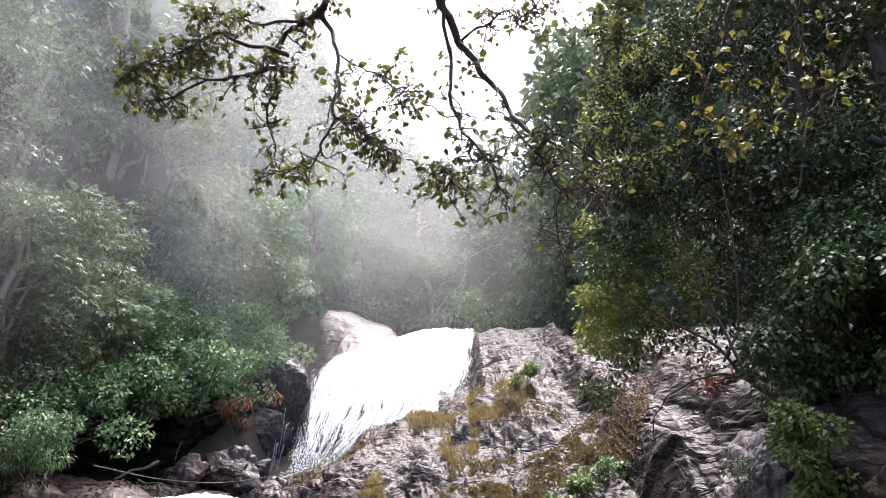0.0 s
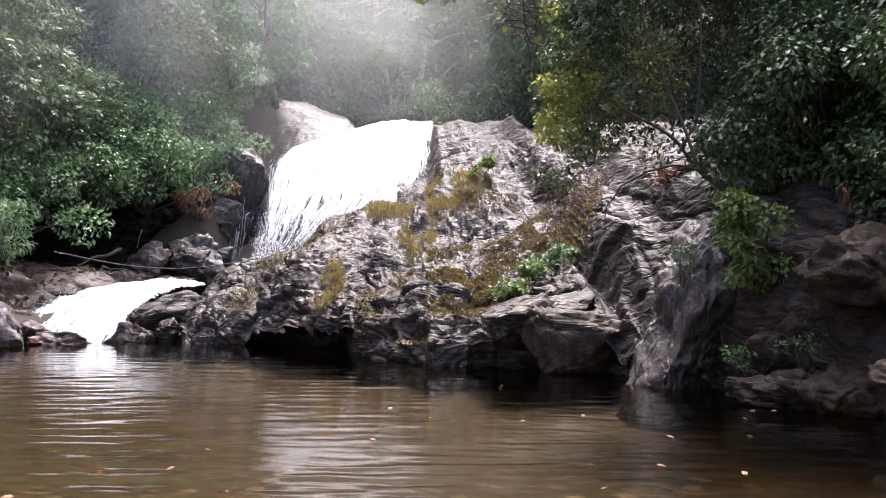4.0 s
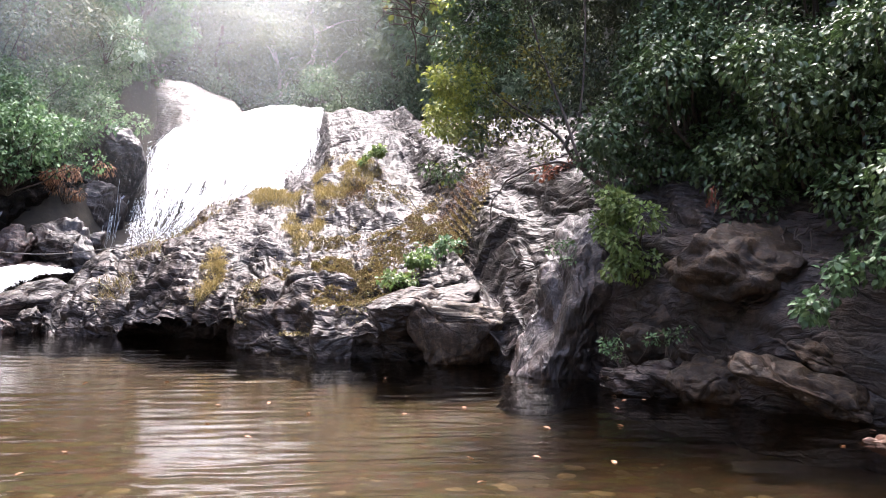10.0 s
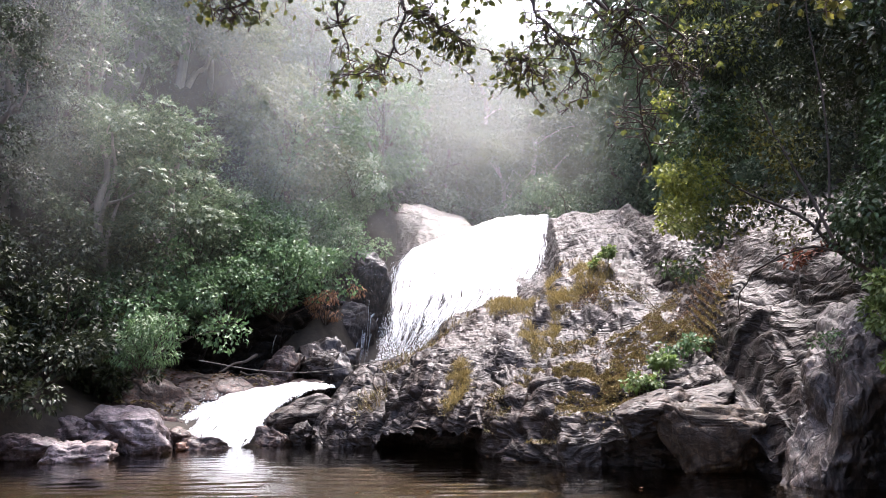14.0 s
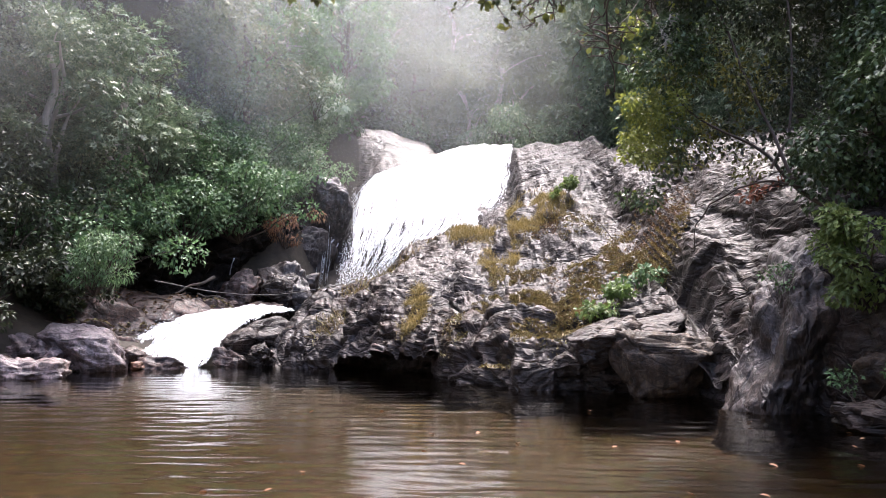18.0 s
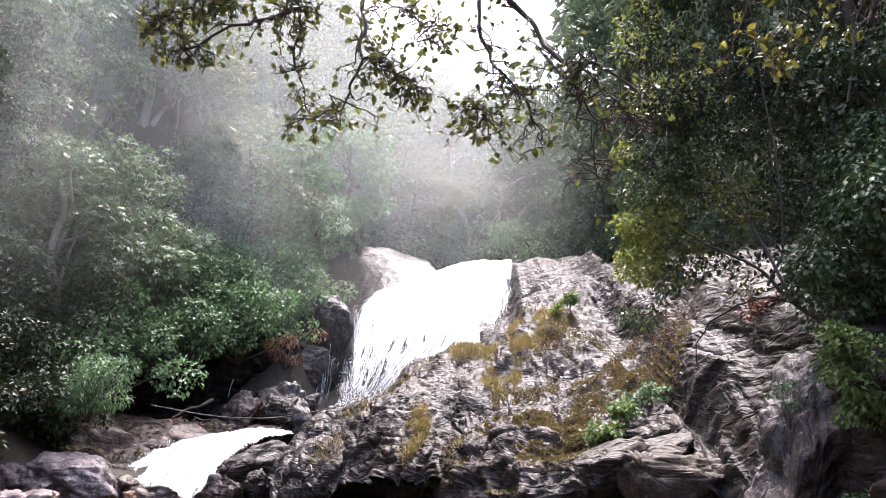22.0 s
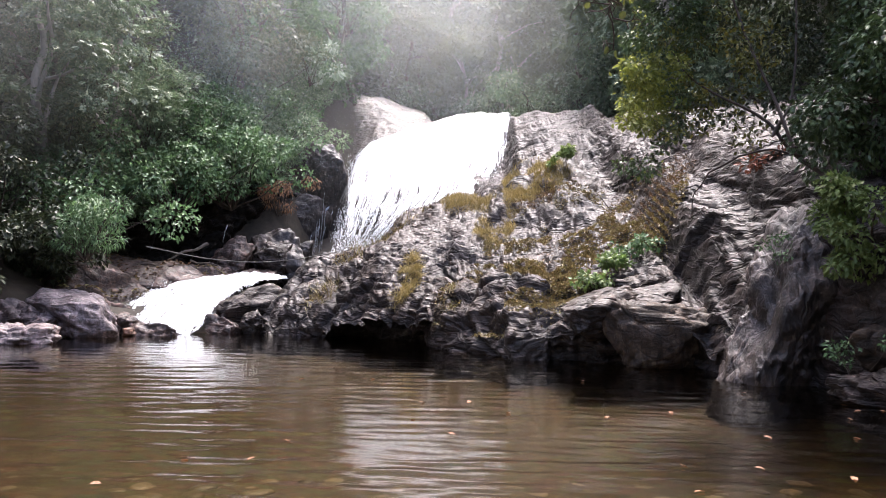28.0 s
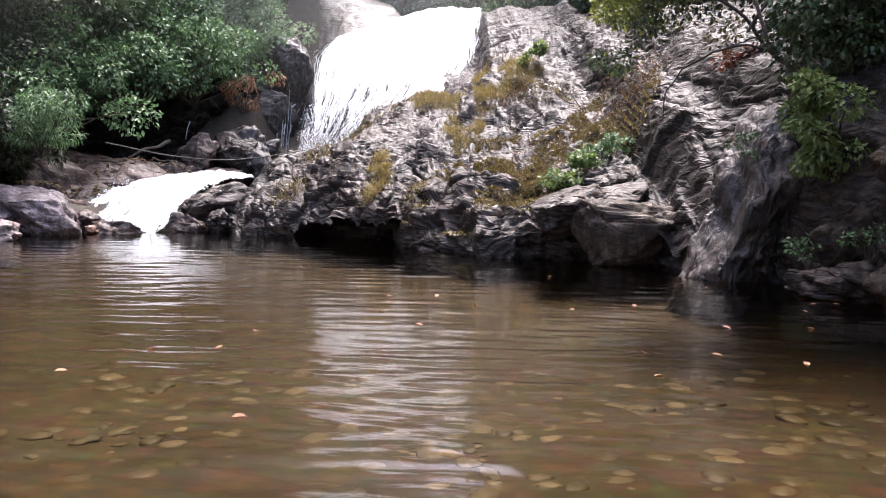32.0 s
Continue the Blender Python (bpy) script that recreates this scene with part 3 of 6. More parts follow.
gx, gy = spaced(-420, 420, 340, -2), spaced(-300, 900, 340, 16)
GX, GY = np.meshgrid(gx, gy, indexing="ij")
flat = np.stack([GX.ravel(), GY.ravel(), 0 * GX.ravel()], 1)
gz = ground_z(flat[:, 0], flat[:, 1])
gz = gz + fbm(flat * 0.7, 4, 3) * np.where(gz < -0.05, 0.03, 0.16)
gz = gz + fbm(flat * 0.06, 3, 9) * 2.0 * smooth(45, 80, flat[:, 1])
flat[:, 2] = gz
ground = piece("ground", flat, grid_faces(340, 340), SOIL, None, "leaf-littered forest soil that dips into the sandy pool bed", "structure")
tagged(ground, category="ground")

# ---- the rock dome ----
# sections across the dome: x of the section, then (distance behind the shore, height)
SECTIONS = [
    (-9.0, [(0, -0.4), (0.6, 0.0), (1.8, 0.3), (4, 0.7), (7, 1.1), (34, 1.4)]),
    (-8.0, [(0, 0.1), (0.5, 0.5), (1.5, 0.9), (3.5, 1.3), (5, 1.5), (8, 1.4), (34, 9)]),
    (-6.0, [(0, 0.3), (0.5, 1.0), (2.6, 2.15), (3.9, 2.75), (6, 2.2), (10, 2.2), (14, 4.2), (19, 8.2), (24, 10.4), (34, 12)]),
    (-3.0, [(0, 0.6), (0.5, 1.3), (2.2, 2.5), (5.5, 3.5), (8.2, 4.45), (10.5, 3.7), (13, 3.9), (18, 6.6), (22.5, 9.6), (27, 11.6), (40, 12.2)]),
    (-1.8, [(0, 0.6), (0.5, 1.4), (2.5, 2.3), (5.5, 3.6), (8.6, 4.9), (10.5, 4.3), (13, 4.6), (18, 7.2), (23, 9.9), (27.6, 11.8), (40, 12.3)]),
    (0.1, [(0, 0.5), (0.35, 1.0), (1.6, 1.6), (4.2, 2.2), (7.2, 3.15), (9.2, 4.45), (12.2, 5.6), (14.5, 5.9), (18, 6.6), (22, 8.2), (25, 9.8), (28, 11.2), (31, 12.2), (44, 12.6)]),
    (0.8, [(0, 0.5), (0.35, 1.0), (1.6, 1.6), (4.2, 2.25), (7.4, 3.4), (9.4, 4.7), (12.2, 6.2), (14.5, 6.95), (20, 8.9), (27, 11.5), (31, 12.4), (44, 12.7)]),
    (2.0, [(0, 0.6), (0.3, 1.1), (1.5, 1.55), (4.0, 2.25), (9, 4.75), (10.6, 5.6), (14, 6.9), (28, 11.9), (44, 12.8)]),
    (3.5, [(0, 0.6), (0.3, 1.1), (1.4, 1.75), (2.8, 2.25), (10.4, 4.8), (17, 8.0), (24.6, 10.9), (44, 13)]),
    (4.2, [(0, 0.6), (0.3, 1.0), (1.2, 1.9), (2.3, 3.0), (6.0, 4.2), (17.2, 8.0), (22.6, 10.3), (44, 13)]),
    (5.0, [(0, 0.6), (0.3, 1.2), (0.9, 2.2), (3.6, 3.6), (5.1, 4.3), (12, 6.4), (18.5, 8.3), (22.6, 9.3), (44, 12.5)]),
    (7.4, [(0, 0.6), (0.8, 1.8), (5, 3.8), (9, 5.2), (14, 6.5), (20, 7.8), (44, 13)]),
    (12.0, [(0, 0.8), (3, 3.5), (9, 7.5), (20, 11.5), (44, 17)]),
]


def dome_z(x, s):
    hs = np.stack([np.interp(s, [q[0] for q in prof], [q[1] for q in prof]) for _, prof in SECTIONS], 0)
    xs = np.array([q[0] for q in SECTIONS])
    k = np.clip(np.searchsorted(xs, x) - 1, 0, len(xs) - 2)
    t = np.clip((x - xs[k]) / (xs[k + 1] - xs[k]), 0, 1)
    t = t * t * (3 - 2 * t)
    i = np.arange(len(x))
    return hs[k, i] * (1 - t) + hs[k + 1, i] * t


def groove(x, s, x0, s0, x1, s1, width):
    """1 in the middle of a straight crack, falling to 0 beside it."""
    px, ps, dx, ds = x - x0, s - s0, x1 - x0, s1 - s0
    t = np.clip((px * dx + ps * ds) / (dx * dx + ds * ds), 0, 1)
    return np.exp(-((px - t * dx) ** 2 + (ps - t * ds) ** 2) / width ** 2)


NU, NS = 520, 430
du = np.concatenate([np.linspace(-9.0, 6.0, 440), np.linspace(6.0, 13.0, NU - 439)[1:]])
front = np.linspace(-1.0, 0, 70)                  # climbs the face that stands in the water
back = 36 * np.linspace(0, 1, NS - 70) ** 1.75
U, S = np.meshgrid(du, np.concatenate([front, back]), indexing="ij")
xs, ss = U.ravel(), S.ravel()
sp = np.clip(ss, 0, None)
z0 = dome_z(xs, sp)
rise = np.clip(ss + 1, 0, 1)
z = np.where(ss < 0, -0.9 + (z0 + 0.9) * rise, z0)
shore_line = shore(xs) + 0.45 * fbm(np.stack([xs * 0.9, xs * 0, xs * 0], 1), 3, 21)
y = shore_line + np.where(ss < 0, 0.22 * rise, 0.22 + sp)
cave = smooth(-5.4, -4.4, xs) * smooth(-1.5, -2.1, xs)
y = y + cave * 1.9 * smooth(0.85, 0.25, z) * np.where(ss < 0, 1, 0)
under = smooth(0.9, 1.2, xs) * smooth(3.5, 3.2, xs)
y = y + under * 0.35 * smooth(0.75, 0.3, z) * np.where(ss < 0, 1, 0)
under2 = smooth(3.2, 3.5, xs) * smooth(3.95, 3.75, xs)
y = y + under2 * 0.6 * smooth(1.1, 0.3, z) * np.where(ss < 0, 1, 0)
x_wall = xs + 0.10 * sp * smooth(4, 13, xs)
P = np.stack([x_wall, y, z], 1)
N = grid_normals(P.reshape(NU, NS, 3))
N[N[..., 2] < -0.2] *= -1
for _ in range(12):                               # an even skin to raise the relief from
    N[1:-1, 1:-1] = (N[1:-1, 1:-1] * 2 + N[:-2, 1:-1] + N[2:, 1:-1] + N[1:-1, :-2] + N[1:-1, 2:]) / 6
N = (N / (np.linalg.norm(N, axis=-1, keepdims=True) + 1e-9)).reshape(-1, 3)
for x0, s0, x1, s1, w, depth in [(3.75, -0.2, 3.65, 3.0, 0.13, 0.4), (4.15, -0.9, 4.0, 1.2, 0.12, 0.28), (0.75, 0.2, 2.9, 1.35, 0.12, 0.22),
                                 (-5.2, 0.1, -4.6, 2.0, 0.1, 0.25), (-0.9, 0.0, -0.5, 2.6, 0.14, 0.25), (-7.2, -0.5, -6.6, 2.4, 0.15, 0.3),
                                 (4.3, 3.2, 5.1, 3.5, 0.14, 0.35), (-2.4, 2.6, 0.6, 4.2, 0.16, 0.25), (0.2, 6.0, 2.6, 6.6, 0.2, 0.25)]:
    P[:, 2] -= depth * groove(xs, ss, x0, s0, x1, s1, w)
warp = P + 0.8 * np.stack([fbm(P * 0.5, 3, 60), fbm(P * 0.5, 3, 61), fbm(P * 0.5, 3, 62)], 1)
tilt = np.array([[0.94, 0.1, 0.3], [-0.2, 0.95, 0.22], [-0.28, -0.27, 0.92]])
lay = (warp @ tilt.T) * np.array([0.4, 0.7, 2.6])
ledge = 1 - np.abs(fbm(lay, 4, 70, 0.55))
fine = 1 - np.abs(fbm(lay * np.array([3.0, 3.6, 3.4]), 3, 75, 0.6))
crisp = (1 - np.abs(vnoise(lay * np.array([6.0, 7.0, 5.0]) + 9, 77))) ** 2
lump = fbm(P * 0.55, 3, 80)
amp = np.where(ss < 0, 0.8, 1.0) * (0.55 + 0.45 * smooth(30, 10, sp))
blk = 0.7 * P + 0.3 * warp
low = smooth(6.5, 2.5, sp)                       # broken into blocks near the water, smooth above
gap1, own1 = cells(blk * np.array([0.62, 0.5, 0.55]), 81)
gap2, own2 = cells(blk * np.array([1.7, 1.3, 1.5]) + 4, 85)
broken = own1 * 0.13 - 0.11 * np.exp(-(gap1 / 0.05) ** 2) + own2 * 0.03 - 0.04 * np.exp(-(gap2 / 0.08) ** 2)
gap3, own3 = cells(warp * np.array([3.2, 2.2, 4.2]) + 7, 91)
upright = smooth(3.3, 3.9, xs) * smooth(9, 5, sp)
gap5, own5 = cells(blk * np.array([0.85, 0.45, 0.3]) + 2, 88)
P = P + N * ((lump * (0.2 - 0.14 * smooth(2.8, 3.8, xs)) + (ledge - 0.6) * (0.2 - 0.05 * low) * (1 - upright) + (fine - 0.6) * 0.05 * (1 - upright) + (own5 * 0.09 - 0.05 * np.exp(-(gap5 / 0.04) ** 2)) * upright + (crisp - 0.4) * 0.02 + own3 * (0.01 + 0.01 * low) - 0.012 * np.exp(-(gap3 / 0.1) ** 2) + fbm(P * 5.5, 3, 94, 0.6) * (0.006 + 0.008 * low + 0.014 * upright) + broken * low * (1 - 0.5 * upright)) * amp)[:, None]
dome_faces = grid_faces(NU, NS)
piece("rock_dome", P, dome_faces[:, ::-1], ROCK, None, "huge banded grey gneiss dome, wet and ribbed, rising from the pool", "structure")
bpy.data.objects["rock_dome"]["category"] = "rock"
DOME = P.reshape(NU, NS, 3)


def dome_at(x, y):
    """The dome's skin nearest to x, y in plan."""
    q = DOME[:, 70:, :]
    d = (q[..., 0] - x) ** 2 + (q[..., 1] - y) ** 2
    return q.reshape(-1, 3)[d.argmin()]


# ---- rock walls of the banks ----
def rock_wall(name, label, path, nu, nv, mat, seed, lean=0.25, belly=0.0):
    """A rough wall along a plan path of (x, y, bottom, top)."""
    path = np.asarray(path, float)
    run = np.concatenate([[0], np.cumsum(np.hypot(*np.diff(path[:, :2], axis=0).T))])
    u = np.linspace(0, run[-1], nu)
    q = np.stack([np.interp(u, run, path[:, k]) for k in range(4)], 1)
    dirs = np.gradient(q[:, :2], axis=0)
    dirs /= np.linalg.norm(dirs, axis=1, keepdims=True)
    side = np.stack([-dirs[:, 1], dirs[:, 0]], 1)
    v = np.linspace(0, 1, nv)
    zz = q[:, None, 2] + (q[:, 3] - q[:, 2])[:, None] * v
    off = lean * (zz - q[:, None, 2]) + belly * np.sin(np.pi * v)[None] + 3.0 * np.clip(v - 0.93, 0, 1)[None] / 0.07
    p = np.stack([q[:, None, 0] + side[:, None, 0] * off, q[:, None, 1] + side[:, None, 1] * off, zz], -1)
    n = grid_normals(p).reshape(-1, 3)
    f = p.reshape(-1, 3)
    gap, own = cells(f * 0.85 + 0.3 * fbm(f * 0.8, 2, seed + 2)[:, None], seed)
    blocks = fbm(f * np.array([0.7, 0.7, 0.9]), 3, seed) + own * 0.35 - 0.5 * np.exp(-(gap / 0.08) ** 2)
    cracks = 1 - np.abs(fbm(f * np.array([0.8, 0.8, 0.9]) + 5, 3, seed + 5))
    f = f + n * (blocks * 0.45 - (cracks > 0.9) * 0.1 + cracks * 0.2 + fbm(f * 3, 3, seed + 9) * 0.08 + cells(f * 3.2, seed + 12)[1] * 0.05)[:, None]
    ob = piece(name, f, grid_faces(nu, nv), mat, None, label, "structure")
    ob["category"] = "rock wall"
    return ob


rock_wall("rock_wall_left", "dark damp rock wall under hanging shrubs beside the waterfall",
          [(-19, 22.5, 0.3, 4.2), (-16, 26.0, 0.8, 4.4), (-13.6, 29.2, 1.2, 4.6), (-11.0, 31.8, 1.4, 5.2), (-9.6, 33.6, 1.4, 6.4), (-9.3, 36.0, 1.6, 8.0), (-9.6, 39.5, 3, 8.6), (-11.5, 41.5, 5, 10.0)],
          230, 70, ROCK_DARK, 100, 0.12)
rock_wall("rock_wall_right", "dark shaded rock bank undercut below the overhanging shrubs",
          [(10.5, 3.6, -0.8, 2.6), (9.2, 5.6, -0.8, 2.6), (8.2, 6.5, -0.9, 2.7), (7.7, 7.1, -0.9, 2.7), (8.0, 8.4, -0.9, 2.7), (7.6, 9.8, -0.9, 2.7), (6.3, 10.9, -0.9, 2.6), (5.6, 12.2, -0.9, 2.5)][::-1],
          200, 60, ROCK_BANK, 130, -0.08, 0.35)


# ---- loose boulders ----
def boulder(name, label, at, dims, turn=(0, 0, 0), seed=1, mat=ROCK, flats=5, rough=0.12, detail=5, category="rock", group="", square=0.0, ribs=(0.8, 1.2, 4.0), rib_depth=None):
    """A weathered block: a ball, squared where wanted, cut by flats, then roughened."""
    bm = bmesh.new()
    bmesh.ops.create_icosphere(bm, subdivisions=detail, radius=1)
    v = np.array([q.co[:] for q in bm.verts])
    f = np.array([[q.index for q in face.verts] for face in bm.faces])
    bm.free()
    v = np.sign(v) * np.abs(v) ** (1 - square)
    r = np.random.default_rng(seed)
    for _ in range(flats + 5):
        n = r.normal(0, 1, 3)
        n /= np.linalg.norm(n)
        h = r.uniform(0.42, 0.8) + 0.45 * square
        d = v @ n - h
        v = v - np.where(d > 0, d * 0.96, 0)[:, None] * n
    n = v / np.linalg.norm(v, axis=1, keepdims=True)
    v = v + n * (fbm(v * 1.3 + seed, 3, seed) * rough + (1 - np.abs(fbm(v * np.array([2, 2, 3]) + seed, 3, seed + 3))) * rough * 0.4)[:, None]
    v = v * np.asarray(dims) * 0.5
    banded = (1 - np.abs(fbm((v + seed) * np.array(ribs), 4, seed + 8))) * (rib_depth or (0.06 if mat is ROCK else 0.025))
    gap, own = cells((v + seed) * 1.6, seed)
    gap4, own4 = cells((v + seed) * np.array([3.6, 3.6, 4.6]), seed + 4)
    v = v + n * (banded + fbm((v + seed) * 3.0, 3, seed + 8) * 0.05 + own * 0.03 - 0.05 * np.exp(-(gap / 0.08) ** 2) + own4 * 0.022 - 0.03 * np.exp(-(gap4 / 0.1) ** 2) + fbm((v + seed) * 8.0, 2, seed + 6) * 0.015)[:, None]
    ob = piece(name, v, f, mat, None, label)
    ob.matrix_world = pose(*at, *turn)
    return tagged(ob, category=category, group=group)


boulder("boulder", "large rounded brown boulder below the waterfall", (-10.95, 29.4, 2.75), (2.2, 1.9, 2.1), (8, 10, 20), 11, ROCK_BROWN, 4)
boulder("boulder", "angular grey boulder with a pale face below the falls", (-9.3, 29.8, 2.55), (1.9, 1.6, 2.0), (0, -12, 40), 12, ROCK, 7)
boulder("boulder", "low dark wedge of rock under the brown boulder", (-11.2, 28.6, 1.95), (2.6, 1.8, 1.2), (0, 6, 15), 13, ROCK_BROWN, 6)
boulder("boulder", "brown boulder jammed beside the stream", (-9.8, 28.7, 1.8), (2.4, 1.5, 1.1), (0, -5, -15), 14, ROCK_BROWN, 6)
boulder("boulder", "wet rust-brown rock where the cascade enters the pool", (-10.75, 21.8, 0.05), (2.1, 1.2, 0.75), (0, 5, 12), 15, ROCK_BROWN, 4)
boulder("boulder", "orange-stained knob of rock at the water line", (-11.15, 21.35, 0.1), (0.5, 0.4, 0.3), (0, 0, 12), 16, ROCK_ORANGE, 3)
boulder("boulder", "humped grey-mauve boulder at the pool edge", (-12.25, 20.9, 0.35), (3.6, 2.2, 1.7), (0, 12, 20), 17, ROCK_MAUVE, 4)
boulder("boulder", "pointed grey-mauve boulder leaning on its neighbour", (-13.2, 20.2, 0.45), (1.4, 1.4, 1.3), (10, 0, 10), 18, ROCK_MAUVE, 4)
boulder("boulder", "flat grey boulder lying in the shallows", (-12.5, 18.1, 0.15), (2.2, 1.5, 1.0), (0, 4, 5), 19, ROCK_MAUVE, 4)
boulder("boulder", "low grey rock awash at the pool edge", (-14.2, 18.6, 0.2), (2.4, 1.6, 1.0), (0, 0, -20), 20, ROCK_MAUVE, 4)
boulder("rock_slab", "broad brown layered slab beside the cascade", (-14.2, 23.7, 0.95), (5.0, 3.8, 2.5), (4, 8, 24), 21, ROCK_BROWN, 7)
boulder("rock_slab", "long brown shelf of rock strewn with leaves", (-13.2, 25.9, 1.6), (6.6, 3.8, 2.3), (0, 6, 30), 22, ROCK_BROWN, 8)
boulder("rock_slab", "dark stepped shelf above the cascade", (-11.6, 27.4, 1.6), (3.6, 2.0, 1.3), (0, 5, 22), 23, ROCK_BROWN, 8)
boulder("rock_slab", "brown shelf of rock under the shrubs", (-15.6, 23.8, 1.2), (4.2, 3.4, 2.3), (0, -4, 10), 24, ROCK_BROWN, 7)
boulder("rock_slab", "smooth grey whaleback of rock beside the cascade", (-7.9, 25.2, 0.75), (1.9, 4.8, 1.7), (4, -12, -30), 25, ROCK, 4, 0.1)
boulder("boulder", "grey pointed rock at the foot of the cascade", (-8.8, 23.2, 0.1), (1.5, 1.0, 0.85), (0, 12, 10), 26, ROCK_BROWN, 5)
boulder("boulder", "small ribbed rock at the pool edge", (-8.0, 23.2, 0.25), (1.2, 0.9, 1.0), (0, 10, 0), 27, ROCK, 5)
boulder("rock_slab", "pale smooth slab with a sharp overhanging lip", (2.0, 14.8, 1.08), (2.9, 1.6, 0.9), (14, -14, 8), 28, ROCK, 6, 0.08)
boulder("rock_block", "squat brown block with a flat overhanging brow", (2.95, 14.45, 0.62), (2.0, 1.3, 1.35), (6, -3, -4), 29, ROCK_BANK, 4, 0.08, square=0.6, ribs=(3.5, 3.0, 0.7), rib_depth=0.05)
boulder("rock_buttress", "ribbed grey buttress standing in the pool", (4.85, 12.75, 0.75), (2.2, 2.6, 3.7), (-16, 12, 26), 31, ROCK_GRIT, 5, 0.16, 6, square=0.3, ribs=(2.6, 2.2, 0.55), rib_depth=0.16)["kind"] = "structure"
boulder("rock_shoulder", "bare grey rock slab sloping beside the top of the falls", (-7.9, 45.6, 9.2), (10.0, 17.0, 3.2), (36, 19, 0), 32, ROCK, 2, 0.1, 6, square=0.3)
boulder("rock_cheek", "dark dripping rock at the foot of the wall", (-9.9, 34.6, 3.2), (5.0, 2.2, 5.2), (2, -3, 12), 47, ROCK_CHEEK, 4, 0.14, 6, square=0.35)
boulder("boulder", "dark broken rock heaped below the wall", (-9.6, 32.4, 2.3), (4.2, 2.6, 3.4), (0, 8, 20), 49, ROCK_CHEEK, 6, 0.14)
boulder("boulder", "low dark rock on the shaded shore", (-14.2, 18.9, 0.3), (2.4, 1.8, 1.0), (0, 3, 10), 55, ROCK_BROWN, 5)
boulder("boulder", "dark mossy boulder below the rock wall", (-9.61, 30.9, 2.6), (3.4, 2.4, 3.0), (0, 10, -15), 56, ROCK_CHEEK, 6, 0.14)
boulder("boulder", "damp brown rock on the shaded shore", (-14.38, 20.9, 0.35), (3.0, 2.0, 1.5), (0, -5, 15), 57, ROCK_BROWN, 6)
boulder("boulder", "small brown rock between boulder and cascade", (-11.78, 22.2, 0.3), (1.7, 1.3, 1.2), (0, 8, 40), 58, ROCK_BROWN, 5)
boulder("boulder", "brown rock at the edge of the cascade", (-12.9, 22.8, 0.5), (2.0, 1.6, 1.5), (0, 6, 25), 48, ROCK_BROWN, 5)
boulder("rock_cheek", "dark wet rock face beside the waterfall", (-9.45, 36.3, 4.9), (3.0, 3.6, 7.0), (4, 5, 10), 46, ROCK_CHEEK, 3, 0.16, 6, square=0.4)
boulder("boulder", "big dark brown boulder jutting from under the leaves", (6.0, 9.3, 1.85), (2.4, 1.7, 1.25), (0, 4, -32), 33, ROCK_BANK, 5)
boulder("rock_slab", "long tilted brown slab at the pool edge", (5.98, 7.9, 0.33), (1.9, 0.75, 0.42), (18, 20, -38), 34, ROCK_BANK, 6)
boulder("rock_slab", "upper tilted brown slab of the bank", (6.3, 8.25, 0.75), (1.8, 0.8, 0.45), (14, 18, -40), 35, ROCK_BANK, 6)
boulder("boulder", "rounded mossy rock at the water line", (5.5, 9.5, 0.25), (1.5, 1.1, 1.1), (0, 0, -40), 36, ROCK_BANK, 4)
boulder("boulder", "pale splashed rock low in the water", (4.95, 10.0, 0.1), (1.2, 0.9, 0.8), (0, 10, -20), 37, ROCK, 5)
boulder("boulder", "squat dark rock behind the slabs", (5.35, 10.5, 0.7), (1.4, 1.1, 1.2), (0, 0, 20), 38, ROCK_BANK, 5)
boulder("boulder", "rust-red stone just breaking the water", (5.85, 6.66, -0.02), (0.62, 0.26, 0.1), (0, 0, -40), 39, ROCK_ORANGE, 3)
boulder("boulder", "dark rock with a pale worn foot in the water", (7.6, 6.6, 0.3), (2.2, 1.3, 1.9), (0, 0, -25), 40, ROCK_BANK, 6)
boulder("boulder", "flat grey rock lying in the shallows", (7.5, 5.3, 0.0), (1.5, 0.9, 0.5), (0, 0, -30), 41, ROCK, 5)
boulder("boulder", "wet brown boulder beside the cascade", (-13.3, 22.0, 0.5), (2.6, 1.8, 1.4), (0, 8, 20), 42, ROCK_BROWN, 5)
boulder("boulder", "grey boulder at the pool edge below the brown shelf", (-14.7, 20.6, 0.45), (2.6, 1.9, 1.4), (0, 5, -15), 43, ROCK_MAUVE, 5)
boulder("boulder", "low brown rock on the damp shore", (-15.9, 19.4, 0.4), (2.4, 1.7, 1.2), (0, -6, 30), 44, ROCK_BROWN, 5)
boulder("boulder", "brown rock wedged under the leafy bank", (-15.2, 22.2, 0.8), (2.8, 1.8, 1.6), (0, 4, 12), 45, ROCK_BROWN, 6)
for k, (bx, by, bs) in enumerate([(6.2, 5.1, 0.5), (5.2, 5.6, 0.4), (6.9, 4.6, 0.6), (4.6, 4.6, 0.35), (7.8, 4.4, 0.5)]):
    boulder("sunken_stone", "dark stone under the brown water", (bx, by, -0.74), (bs * 1.3, bs * 0.8, 0.16), (0, 0, 40 * k), 50 + k, ROCK_DARK, 4, 0.12, 4, "stone")

